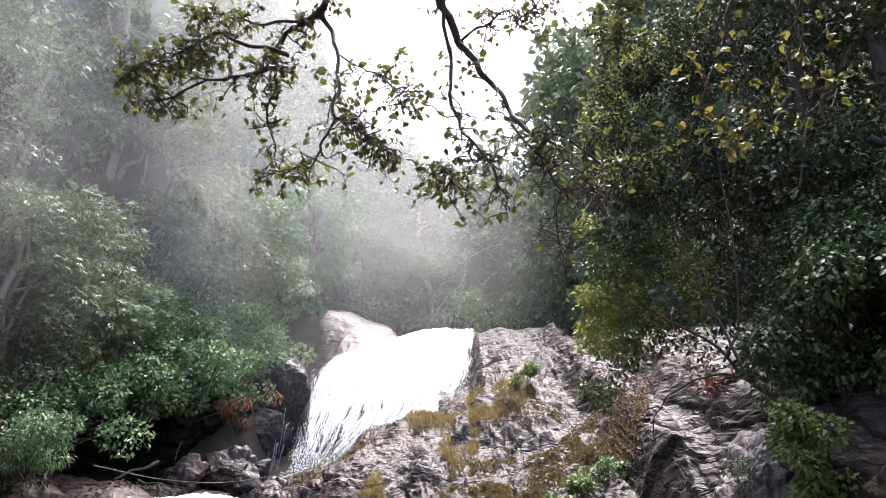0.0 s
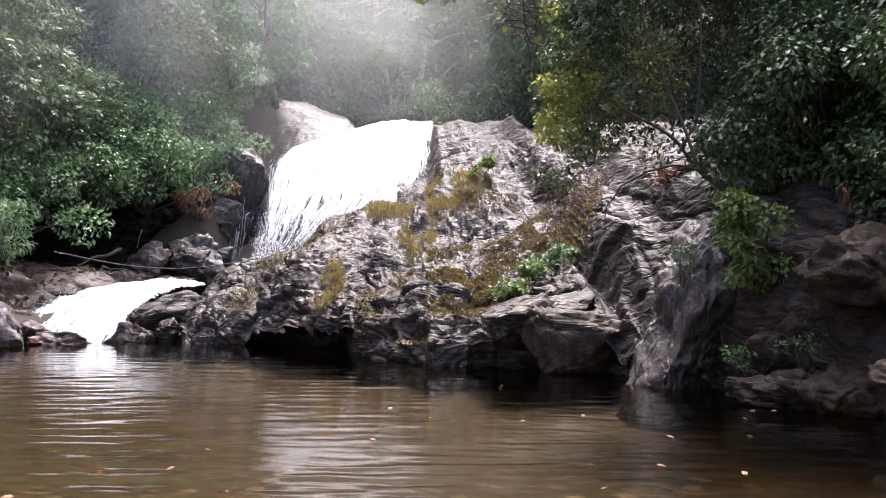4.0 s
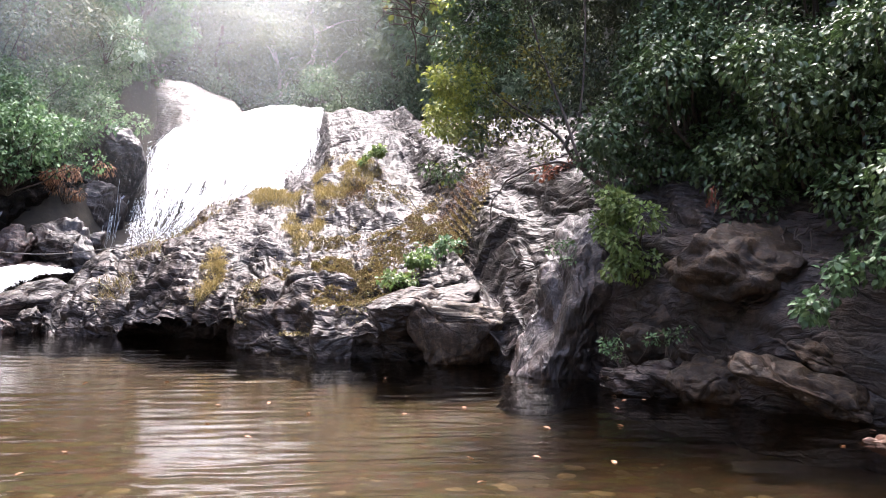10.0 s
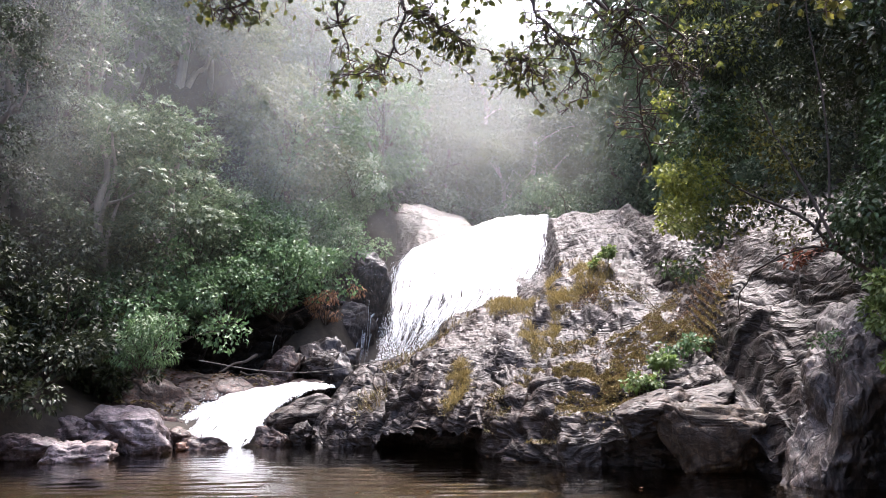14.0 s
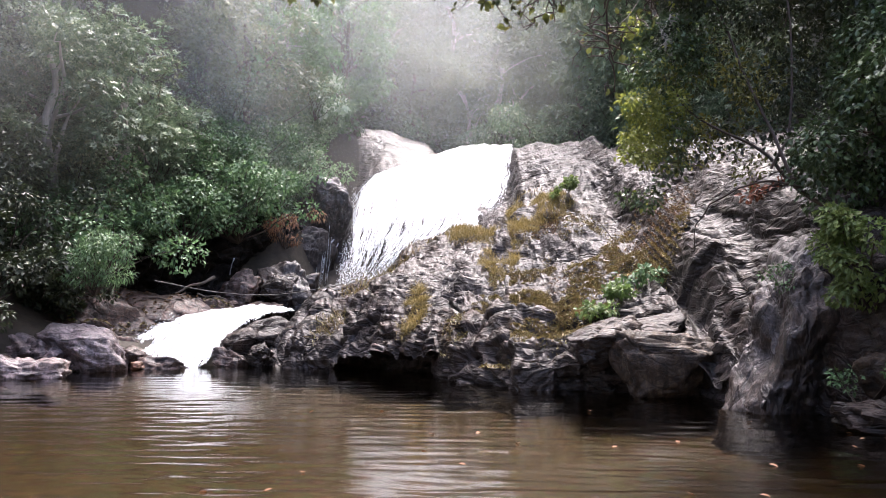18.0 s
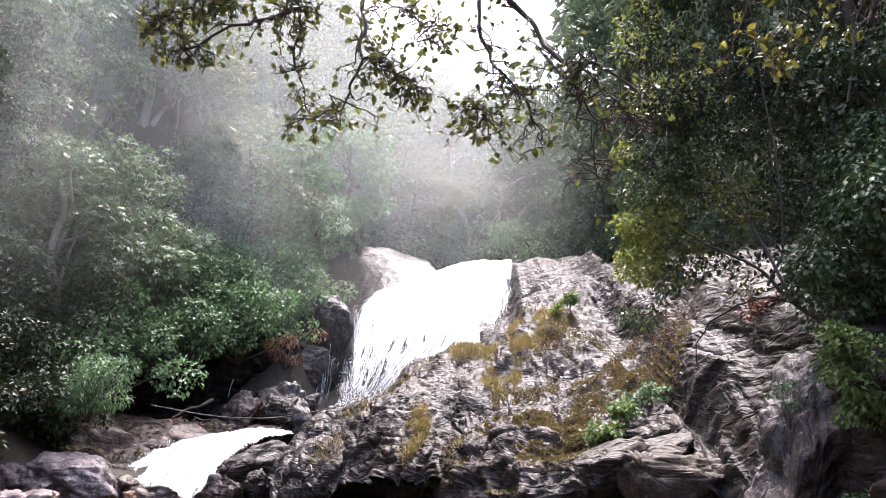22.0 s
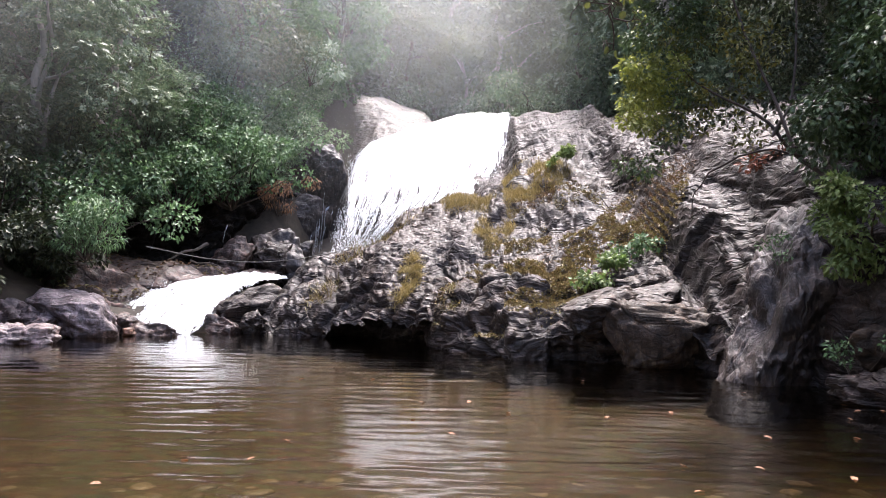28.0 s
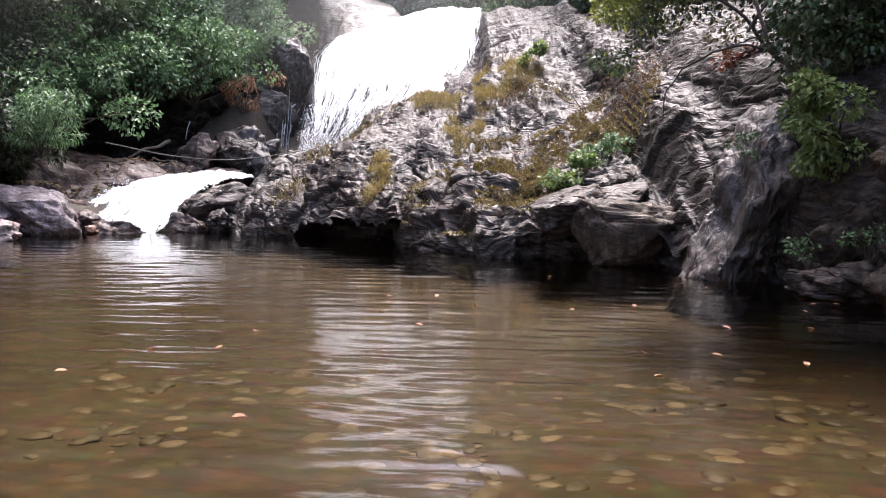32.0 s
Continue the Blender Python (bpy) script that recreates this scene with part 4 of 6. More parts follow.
def litter(rock, n, size, mat, seed):
    """Dead leaves caught on the upper side of a rock."""
    r = np.random.default_rng(seed)
    m = np.array(rock.matrix_world)
    v = np.array([q.co[:] for q in rock.data.vertices]) @ m[:3, :3].T + m[:3, 3]
    up = np.array([q.normal[:] for q in rock.data.vertices]) @ m[:3, :3].T
    top = v[(up[:, 2] > 0.45) & (fbm(v * 1.1, 2, seed) > -0.15)]
    p = top[r.integers(0, len(top), n)] + np.array([0, 0, 0.015]) + r.normal(0, 0.03, (n, 3)) * np.array([1, 1, 0.1])
    out = r.normal(0, 1, (n, 3)) * np.array([1, 1, 0.15])
    out /= np.linalg.norm(out, axis=1, keepdims=True)
    tagged(piece("leaf_litter", *leaves(p, out, size * r.uniform(0.5, 1.3, n), LEAF_FAR, r, 0.0, 0.2), mat, None, "dead leaves and twigs littering the brown rock", "stuff", False), category="leaf litter")


for k, rock in enumerate([q for q in bpy.data.objects if q.name.startswith("rock_slab") and q.data.materials[0] == ROCK_BROWN]):
    litter(rock, 900, 0.15, (CREEPER, LEAF_RUST)[k % 2], 290 + k)

# ---- water ----
ang, rad = np.radians(np.linspace(-64, 50, 430)), 1.9 * (30 / 1.9) ** np.linspace(0, 1, 440)
AN, RD = np.meshgrid(ang, rad, indexing="ij")
wp = np.stack([-np.sin(AN).ravel() * RD.ravel(), np.cos(AN).ravel() * RD.ravel(), 0 * AN.ravel()], 1)
swell = fbm(wp * np.array([1.3, 5.5, 1]) + 3, 2, 150)
chop = fbm(wp @ np.array([[0.97, 0.26, 0], [-0.26, 0.97, 0], [0, 0, 1]]) * np.array([3.5, 12.0, 1]), 2, 155)
gust = 0.45 + 0.55 * smooth(-0.5, 0.6, fbm(wp * 0.22, 2, 158))
wp[:, 2] = (swell * 0.0095 + chop * 0.003) * gust
wp[:, 0] = np.where(wp[:, 0] > 12.5, 12.5, wp[:, 0])
pool = piece("water", wp, grid_faces(430, 440)[:, ::-1], WATER, None, "brown clear pool with small ripples", "structure")
pool["category"] = "water"
pool.visible_shadow = False


def water_sheet(name, label, left, right, nu, nv, mat, seed, relief, bulge=0.3, category="waterfall"):
    """A sheet of falling water between two edge paths, ribbed along the flow."""
    def path(q):
        q = np.asarray(q, float)
        run = np.concatenate([[0], np.cumsum(np.linalg.norm(np.diff(q, axis=0), axis=1))])
        t = np.linspace(0, run[-1], nv)
        return np.stack([np.interp(t, run, q[:, k]) for k in range(3)], 1)
    a, b = path(left), path(right)
    u = np.linspace(0, 1, nu)[:, None, None]
    p = a[None] * (1 - u) + b[None] * u
    p[..., 2] += bulge * np.sin(np.pi * u[..., 0])
    v = np.linspace(0, 1, nv)
    q = np.stack([np.broadcast_to(u[..., 0] * 14, p.shape[:2]), np.broadcast_to(v[None] * 5, p.shape[:2]), p[..., 0] * 0 + seed], -1).reshape(-1, 3)
    rib = fbm(q, 4, seed) + 0.5 * fbm(q * np.array([0.3, 1.5, 1]), 3, seed + 4)
    n = grid_normals(p).reshape(-1, 3)
    n[n[:, 2] < 0] *= -1
    p = p.reshape(-1, 3)
    p = p + n * (rib * relief + fbm(p * 4.5, 3, seed + 7, 0.6) * relief * 0.5)[:, None]
    p[:, 0] += fbm(p * np.array([0.5, 0.5, 0.5]), 3, seed + 9) * relief * 0.8
    uv = np.stack([np.broadcast_to(u[..., 0], (nu, nv)), np.broadcast_to(v[None], (nu, nv))], -1).reshape(-1, 2)
    ob = piece(name, p, grid_faces(nu, nv), mat, None, label, uv=uv)
    return tagged(ob, category=category)


FALL_LEFT = [(-3.97, 52, 12.6), (-4.5, 47.0, 12.29), (-6.3, 45.4, 11.48), (-8.0, 43.0, 10.22), (-8.61, 40.5, 8.6), (-8.3, 37.5, 6.45), (-7.95, 35.0, 4.6), (-7.6, 32.4, 2.4)]
FALL_RIGHT = [(0.7, 52, 12.95), (0.62, 46.0, 12.7), (0.55, 43.0, 11.6), (0.45, 39.5, 9.75), (0.2, 36.0, 7.75), (-0.5, 32.6, 5.6), (-2.2, 30.5, 4.0), (-4.2, 29.5, 2.3)]
falls = water_sheet("waterfall", "broad white waterfall sliding down the bare rock", FALL_LEFT, FALL_RIGHT, 190, 220, FOAM, 200, 0.08)
cascade = water_sheet("cascade", "short white cascade pouring between boulders into the pool",
            [(-9.6, 28.8, 1.85), (-10.9, 27.2, 1.85), (-12.1, 25.2, 1.5), (-12.3, 23.6, 0.9), (-12.35, 22.3, 0.35), (-12.35, 21.6, -0.12)],
            [(-8.4, 28.6, 1.85), (-8.9, 27.0, 1.71), (-9.15, 25.6, 1.43), (-9.35, 24.0, 0.86), (-9.45, 23.0, 0.3), (-9.5, 22.3, -0.1)],
            120, 150, FOAM_FLAT, 230, 0.08, 0.15)
threads = [((-7.95, 36.4, 6.45), (-8.65, 34.6, 4.95), (-8.6, 33.0, 2.9), 0.11), ((-8.1, 36.2, 6.0), (-8.35, 34.6, 4.6), (-8.4, 33.1, 2.9), 0.06)]
tg = np.random.default_rng(61)
for k in range(9):
    x = -9.4 + 0.13 * k + tg.normal(0, 0.04)
    top = 4.6 + 1.5 * tg.random()
    threads.append(((x, 34.45, top), (x + 0.02, 34.1, top * 0.55 + 1.4), (x + 0.05 * tg.random(), 33.5, 2.8), 0.015 + 0.03 * tg.random()))
threads.append(((-11.5, 30.0, 4.1), (-11.5, 29.7, 3.8), (-11.45, 29.4, 3.3), 0.05))
for k, (a, b, e, w) in enumerate(threads):
    w2 = np.array([w / 2, 0, 0])
    water_sheet("water_thread", "thin white thread of water on the dark wall", [np.array(q) - w2 for q in (a, b, e)], [np.array(q) + w2 for q in (a, b, e)], 8, 70, FOAM_THIN, 260 + k, 0.015, 0.02)

# drops thrown off the falling water
def drops(label, holder, left, right, n, lo, hi, reach, size, seed):
    r = np.random.default_rng(seed)
    left, right = np.array(left, float), np.array(right, float)
    v = lo + (hi - lo) * r.random(n) ** 0.7
    u = np.clip(r.beta(0.7, 0.7, n), 0.01, 0.99)
    def walk_along(q):
        i = v * (len(q) - 1)
        return np.stack([np.interp(i, np.arange(len(q)), q[:, k]) for k in range(3)], 1)
    p = walk_along(left) * (1 - u)[:, None] + walk_along(right) * u[:, None]
    p += np.abs(r.normal(0, 1, (n, 1))) * reach * np.array([0, -0.8, 0.6]) + r.normal(0, reach * 0.5, (n, 3))
    tetra = np.array([(1, 1, 1.6), (1, -1, -1.6), (-1, 1, -1.6), (-1, -1, 1.6)]) * 0.5
    verts = (p[:, None] + tetra[None] * (size * r.uniform(0.4, 1.3, n))[:, None, None]).reshape(-1, 3)
    faces = (np.array([(0, 1, 2), (0, 3, 1), (0, 2, 3), (1, 3, 2)])[None] + 4 * np.arange(n)[:, None, None]).reshape(-1, 3)
    piece("spray", verts, faces, DROPS, holder, label, "stuff")


drops("white drops flying off the waterfall", falls, FALL_LEFT, FALL_RIGHT, 6000, 0.55, 1.0, 0.2, 0.026, 281)
drops("white drops leaping over the cascade", cascade, [(-10.9, 27.2, 1.9), (-12.1, 25.2, 1.55), (-12.3, 23.6, 0.95), (-12.4, 21.7, 0.05)], [(-8.9, 27.0, 1.75), (-9.15, 25.6, 1.45), (-9.35, 24.0, 0.9), (-9.5, 22.3, 0.05)], 1800, 0.0, 1.0, 0.08, 0.02, 282)

# drifting spray
for k, (x0, x1, yy, za, zb, curve, dense) in enumerate([
        (-42, -7, 20.0, 4, 42, 0.5, 0.15), (-56, -3, 33.0, 2, 62, 0.8, 0.34), (-56, 12, 42.5, 6, 66, 0.8, 0.31), (-64, 18, 53, 8, 74, 1.0, 0.26), (-85, 26, 77, 8, 100, 1.5, 0.2)]):
    u, v = np.meshgrid(np.linspace(0, 1, 24), np.linspace(0, 1, 24), indexing="ij")
    p = np.stack([x0 + (x1 - x0) * u, yy + curve * np.sin(u * 5 + k) * np.cos(v * 3) + v * curve, za + (zb - za) * v], -1).reshape(-1, 3)
    ob = piece("spray_mist", p, grid_faces(24, 24), mist_material("spray_mist", dense), None, "thin white spray drifting above the falls", "stuff", uv=np.stack([u, v], -1).reshape(-1, 2))
    tagged(ob, category="mist")
    ob.visible_shadow = False


# ---- plants ----
def limbs(base, top, tips, radius, seed, sides=7):
    """A tapered stem from base to top and limbs from it to the tips."""
    r = np.random.default_rng(seed)
    base, top = np.asarray(base, float), np.asarray(top, float)
    n = 14
    stem = bend(base, top, n, 0, 0.06 * np.linalg.norm(top - base), seed)
    rad = radius * np.linspace(1, 0.35, n) ** 0.8
    rad[0] *= 1.35
    trunk = tube(stem, rad, sides)
    boughs = []
    for k, tip in enumerate(tips):
        tip = np.asarray(tip, float)
        i = int(np.clip(r.uniform(0.35, 0.95) * n, 2, n - 2))
        boughs.append(tube(bend(stem[i], tip, 8, -0.08 * np.linalg.norm(tip - stem[i]), 0.12 * np.linalg.norm(tip - stem[i]), seed + k + 1), np.linspace(rad[i] * 0.6, radius * 0.07, 8), 5))
    return trunk, boughs


def tree(label, height, spread, n_leaves, leaf_size, mat, bark, seed, shape=LEAF_FAR, clumps=26, low=0.25, group="forest trees"):
    """A tree at the origin: trunk, limbs, a crown of many leaf clumps."""
    r = np.random.default_rng(seed)
    ob = thing("tree", label, "tree", group)
    th = r.uniform(0, 2 * np.pi, clumps)
    h = r.uniform(low, 1.0, clumps)
    wide = np.sin(np.pi * np.clip((h - low) / (1.12 - low), 0.06, 1)) ** 0.7
    rad = spread * wide * r.uniform(0.12, 1, clumps) ** 0.4
    c = np.stack([np.cos(th) * rad, np.sin(th) * rad, h * height], 1)
    cr = spread * r.uniform(0.16, 0.36, clumps)
    cr = np.stack([cr, cr, cr * 0.55], 1)
    top = (r.normal(0, 0.15 * spread), r.normal(0, 0.15 * spread), height * 0.82)
    trunk, boughs = limbs((0, 0, -0.8), top, c[:: max(1, clumps // 6)], 0.022 * height + 0.03, seed)
    piece("trunk", *trunk, bark, ob)
    for b in boughs:
        piece("bough", *b, bark, ob)
    p, d = clump_points(c, cr, n_leaves, r, 0.6, 0.6)
    piece("crown", *leaves(p, d, leaf_size * r.uniform(0.6, 1.3, n_leaves), shape, r), mat, ob, kind="stuff", shade=False)
    return ob


def shrub(label, centres, radii, root, n_leaves, leaf_size, mat, seed, shape=LEAF_NEAR, name="shrub", category="shrub", group="", singles=0, droop=0.45, bark=TWIG, stem_radius=0.035, up=0.2, shell=0.55, spread=0.6):
    """A shrub in place: stems to its clumps, a mass of leaves, and single leaves on the outside."""
    r = np.random.default_rng(seed)
    ob = thing(name, label, category, group, at=root)
    o = np.asarray(root, float)
    centres = np.asarray(centres, float) - o
    radii = np.asarray(radii, float)
    stems = []
    for k, c in enumerate(centres):
        ln = np.linalg.norm(c)
        stems.append(tube(bend((0, 0, -0.05), c, 10, -0.06 * ln, 0.08 * ln, seed + k), np.linspace(stem_radius, stem_radius * 0.25, 10), 5))
    stem_obs = [piece("stem", *b, bark, ob) for b in stems]
    p, d = clump_points(centres, radii, n_leaves, r, shell, up)
    piece("foliage", *leaves(p, d, leaf_size * r.uniform(0.6, 1.25, n_leaves), shape, r, droop, spread), mat, ob, kind="stuff", shade=False)
    if singles:
        me = mesh_data("leaf", shape[0] * leaf_size, shape[1], mat, False)
        p, d = clump_points(centres, radii * 1.03, singles, r, 0.9, up)
        ax, ay, az = leaf_frames(d, r, droop)
        for k in range(singles):
            q = new("leaf", me)
            q.parent = stem_obs[int(((centres - p[k]) ** 2).sum(1).argmin())]
            s = r.uniform(0.75, 1.3)
            q.matrix_basis = Matrix([[ax[k, i] * s, ay[k, i] * s, az[k, i] * s, p[k, i]] for i in range(3)] + [[0, 0, 0, 1]])
    return ob


# forest: a few trees, repeated with their own turn and size
kinds = [
    tree("tall broadleaf tree with a dense grey-green crown", 11, 3.6, 3400, 0.46, LEAF_FOREST, BARK_PALE, 301, SPRIG, 40),
    tree("olive-tinted tree with a layered drooping crown", 9, 3.8, 3600, 0.42, LEAF_OLIVE, BARK, 302, SPRIG, 44, 0.2),
    tree("slender forest tree with small dark leaves", 12, 2.9, 3200, 0.42, LEAF_FOREST, BARK, 303, SPRIG, 40, 0.3),
    tree("bushy tree clothed with leaves to the ground", 7.5, 3.4, 3400, 0.42, LEAF_SHRUB, BARK, 304, SPRIG, 46, 0.05),
    tree("spreading tree with pale sunlit leaf tips", 10, 4.2, 3600, 0.46, LEAF_OLIVE, BARK_PALE, 305, SPRIG, 44, 0.25),
    tree("bank tree with a full crown of fine grey-green leaves", 9.5, 3.4, 5200, 0.34, LEAF_FOREST, BARK_PALE, 308, SPRIG, 60, 0.12),
    tree("bank tree with layered olive-green sprays", 8.5, 3.5, 5600, 0.32, LEAF_OLIVE, BARK, 309, SPRIG, 60, 0.12),
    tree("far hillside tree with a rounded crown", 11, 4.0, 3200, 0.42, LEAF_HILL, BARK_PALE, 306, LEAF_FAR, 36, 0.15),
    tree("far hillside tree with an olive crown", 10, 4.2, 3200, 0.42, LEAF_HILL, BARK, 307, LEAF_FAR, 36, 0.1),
]
spots = []
fr = np.random.default_rng(44)
# left hillside, valley end and right hillside
for x0, x1, y0, y1, n, gap in [(-16, 16, 57, 71, 26, 2.9), (-27, -15.5, 24, 34, 17, 2.6), (-30, -11, 34, 46, 26, 2.8), (-36, -10, 46, 60, 28, 3.2), (-30, 16, 56, 74, 34, 3.6), (-44, 36, 74, 104, 36, 4.8), (9, 26, 24, 50, 14, 3.6), (-32, -19, 8, 24, 10, 3.0), (-60, 56, 104, 135, 14, 8)]:
    tries = 0
    got = 0
    while got < n and tries < n * 40:
        tries += 1
        x, yv = fr.uniform(x0, x1), fr.uniform(y0, y1)
        if 46 < yv < 57 and -9 < x < 9.5:
            continue
        if x < 6 and (30.5 < yv < 35.5 or 40 < yv < 45 or 50 < yv < 56) or 73 < yv < 81:
            continue
        if x > 0 and yv < 46 and x < 8.5 + 0.10 * yv:
            continue
        if all((x - a) ** 2 + (yv - b) ** 2 > gap ** 2 for a, b in spots):
            spots.append((x, yv))
            got += 1
spots = spots[::-1]                                # the coarse-leaved trees stand farthest off
for k, (x, yv) in enumerate(spots):
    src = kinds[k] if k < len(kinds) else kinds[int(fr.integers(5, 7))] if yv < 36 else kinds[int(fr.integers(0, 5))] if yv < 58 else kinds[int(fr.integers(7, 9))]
    zz = float(ground_z(np.array([x]), np.array([yv]))[0])
    if x > 0 and yv < 46:
        zz = max(zz, 0.0)
    s = fr.uniform(0.75, 1.25) * (1.0 if yv < 60 else 1.2)
    m = pose(x, yv, zz, fr.normal(0, 3), fr.normal(0, 3), fr.uniform(0, 360))
    if k < len(kinds):
        src.matrix_basis = m
        src.scale = (s, s, s)
    else:
        t2 = copy_thing(src, m)
        t2.scale = (s, s, s * fr.uniform(0.9, 1.15))

for k, (x, yv, s) in enumerate([(8.6, 38, 1.9), (10.2, 43, 2.1), (11.8, 36, 2.0), (9.8, 48.5, 2.3), (13.2, 42, 2.2), (12.6, 30, 1.8), (14.2, 35.5, 2.1), (10.6, 31.5, 1.7), (16, 46, 2.4), (10.4, 25, 1.5), (12.8, 22.5, 1.6)]):
    zz = max(float(ground_z(np.array([x]), np.array([yv]))[0]), 0.25 * yv)
    t2 = copy_thing(kinds[(5, 7, 2, 8, 5, 2, 7, 2, 8, 5, 2)[k]], pose(x, yv, zz, 0, 0, 83 * k))
    t2.scale = (s * 0.8, s * 0.8, s)
    t2["label"] = "tall dark forest tree above the rock dome"

# unseen trees added behind the viewer to hold back sky light
for k in range(22):
    x, yv, s = -24 + 2.3 * k + fr.uniform(-0.8, 0.8), -9.5 - 3.5 * (k % 3) + fr.uniform(-1, 1), fr.uniform(1.05, 1.4)
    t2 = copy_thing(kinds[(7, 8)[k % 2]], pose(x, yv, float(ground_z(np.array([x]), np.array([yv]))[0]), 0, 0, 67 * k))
    t2.scale = (s, s, s)
    t2["label"] = "unseen broadleaf tree added behind the viewer to block sky light"

# undergrowth along the left bank and round the top of the falls
def bush_clumps(x, yv, zz, w, h, n, seed):
    r = np.random.default_rng(seed)
    c = np.stack([x + r.normal(0, w * 0.42, n), yv + r.normal(0, w * 0.35, n), zz + r.uniform(0.1, 1, n) * h], 1)
    return c, r.uniform(0.25, 0.5, n) * w * 0.6


def bank_bush(label, x, yv, zz, w, h, n_leaves, leaf, mat, seed, shape=LEAF_FAR, n=14, group="bank shrubs", singles=0, droop=0.45, stem_radius=0.035):
    c, rad = bush_clumps(x, yv, zz, w, h, n, seed)
    return shrub(label, c, rad, (x, yv, zz - 0.3), n_leaves, leaf, mat, seed, shape, group=group, singles=singles, droop=droop, stem_radius=stem_radius)


bank_bush("bright green long-leaved bush leaning over the rocks", -12.9, 21.9, 2.6, 1.8, 1.4, 3000, 0.19, LEAF_SHRUB, 401, LEAF_LONG, 24, "", 60, 0.5)
# the LEAF_SHADE shrubs have the corner's deep shade in their leaf colour
for k, (x, yv, zz, w, h, mat) in enumerate([
        (-14.6, 25.6, 3.6, 3.2, 2.6, LEAF_SHRUB), (-13.2, 28.6, 4.6, 3.0, 2.4, LEAF_SHRUB), (-11.8, 31.2, 5.2, 3.0, 2.6, LEAF_SHRUB), (-11.2, 33.6, 6.0, 2.6, 2.6, LEAF_SHRUB),
        (-16.6, 26.0, 4.6, 3.4, 3.6, LEAF_OLIVE), (-15.0, 29.6, 6.0, 3.6, 3.4, LEAF_FOREST), (-13.2, 32.6, 7.0, 3.4, 3.4, LEAF_SHRUB), (-12.4, 35.8, 8.2, 3.2, 3.2, LEAF_SHRUB),
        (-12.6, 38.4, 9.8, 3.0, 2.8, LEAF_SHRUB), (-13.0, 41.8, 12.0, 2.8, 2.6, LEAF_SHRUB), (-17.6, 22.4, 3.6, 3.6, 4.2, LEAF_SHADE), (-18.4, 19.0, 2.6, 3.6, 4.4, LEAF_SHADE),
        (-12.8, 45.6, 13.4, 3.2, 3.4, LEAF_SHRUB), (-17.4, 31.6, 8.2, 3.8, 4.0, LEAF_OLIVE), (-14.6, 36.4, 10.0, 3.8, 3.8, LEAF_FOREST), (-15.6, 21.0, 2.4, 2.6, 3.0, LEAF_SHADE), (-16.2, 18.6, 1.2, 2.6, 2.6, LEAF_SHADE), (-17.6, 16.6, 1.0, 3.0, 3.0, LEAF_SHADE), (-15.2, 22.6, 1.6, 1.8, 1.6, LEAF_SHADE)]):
    bank_bush(["dense dark-green shrub tumbling over the rock bank", "leafy shrub rooted above the damp rock wall"][k % 2], x, yv, zz, w, h, 4600, 0.2, mat, 410 + k, n=34)
# these shrubs look sunlit by their brighter leaf colour
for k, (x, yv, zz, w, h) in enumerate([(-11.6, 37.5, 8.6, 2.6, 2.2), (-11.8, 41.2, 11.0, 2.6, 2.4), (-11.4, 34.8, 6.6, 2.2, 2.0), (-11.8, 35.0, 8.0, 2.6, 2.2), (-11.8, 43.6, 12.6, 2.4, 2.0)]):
    bank_bush("small-leaved shrub coloured as if sunlit crowding the rock beside the falls", x, yv, zz, w, h, 3000, 0.18, LEAF_LIT, 460 + k, n=24)
bank_bush("pale-leaved sapling catching the light above the falls", -10.8, 40.0, 13.2, 1.3, 2.6, 420, 0.42, LEAF_PALE, 430, LEAF_FAR, 9, "")
bank_bush("dry rust-brown creepers hanging on the rock wall", -10.1, 32.6, 5.0, 1.5, 1.4, 700, 0.22, LEAF_DRY, 431, LEAF_LONG, 9, "", 0, 1.2)
bank_bush("shrubs crowding the rim behind the falls", 3.0, 50.5, 12.8, 5.0, 3.0, 3200, 0.28, LEAF_FOREST, 432, LEAF_FAR, 18)
bank_bush("shrubs crowding the rim behind the falls", 8.0, 47.0, 12.6, 5.0, 4.0, 3600, 0.28, LEAF_FOREST, 433, LEAF_FAR, 18)
bank_bush("shrubs crowding the rim behind the falls", -3.0, 55.0, 13.0, 5.5, 3.0, 3200, 0.28, LEAF_FOREST, 434, LEAF_FAR, 18)

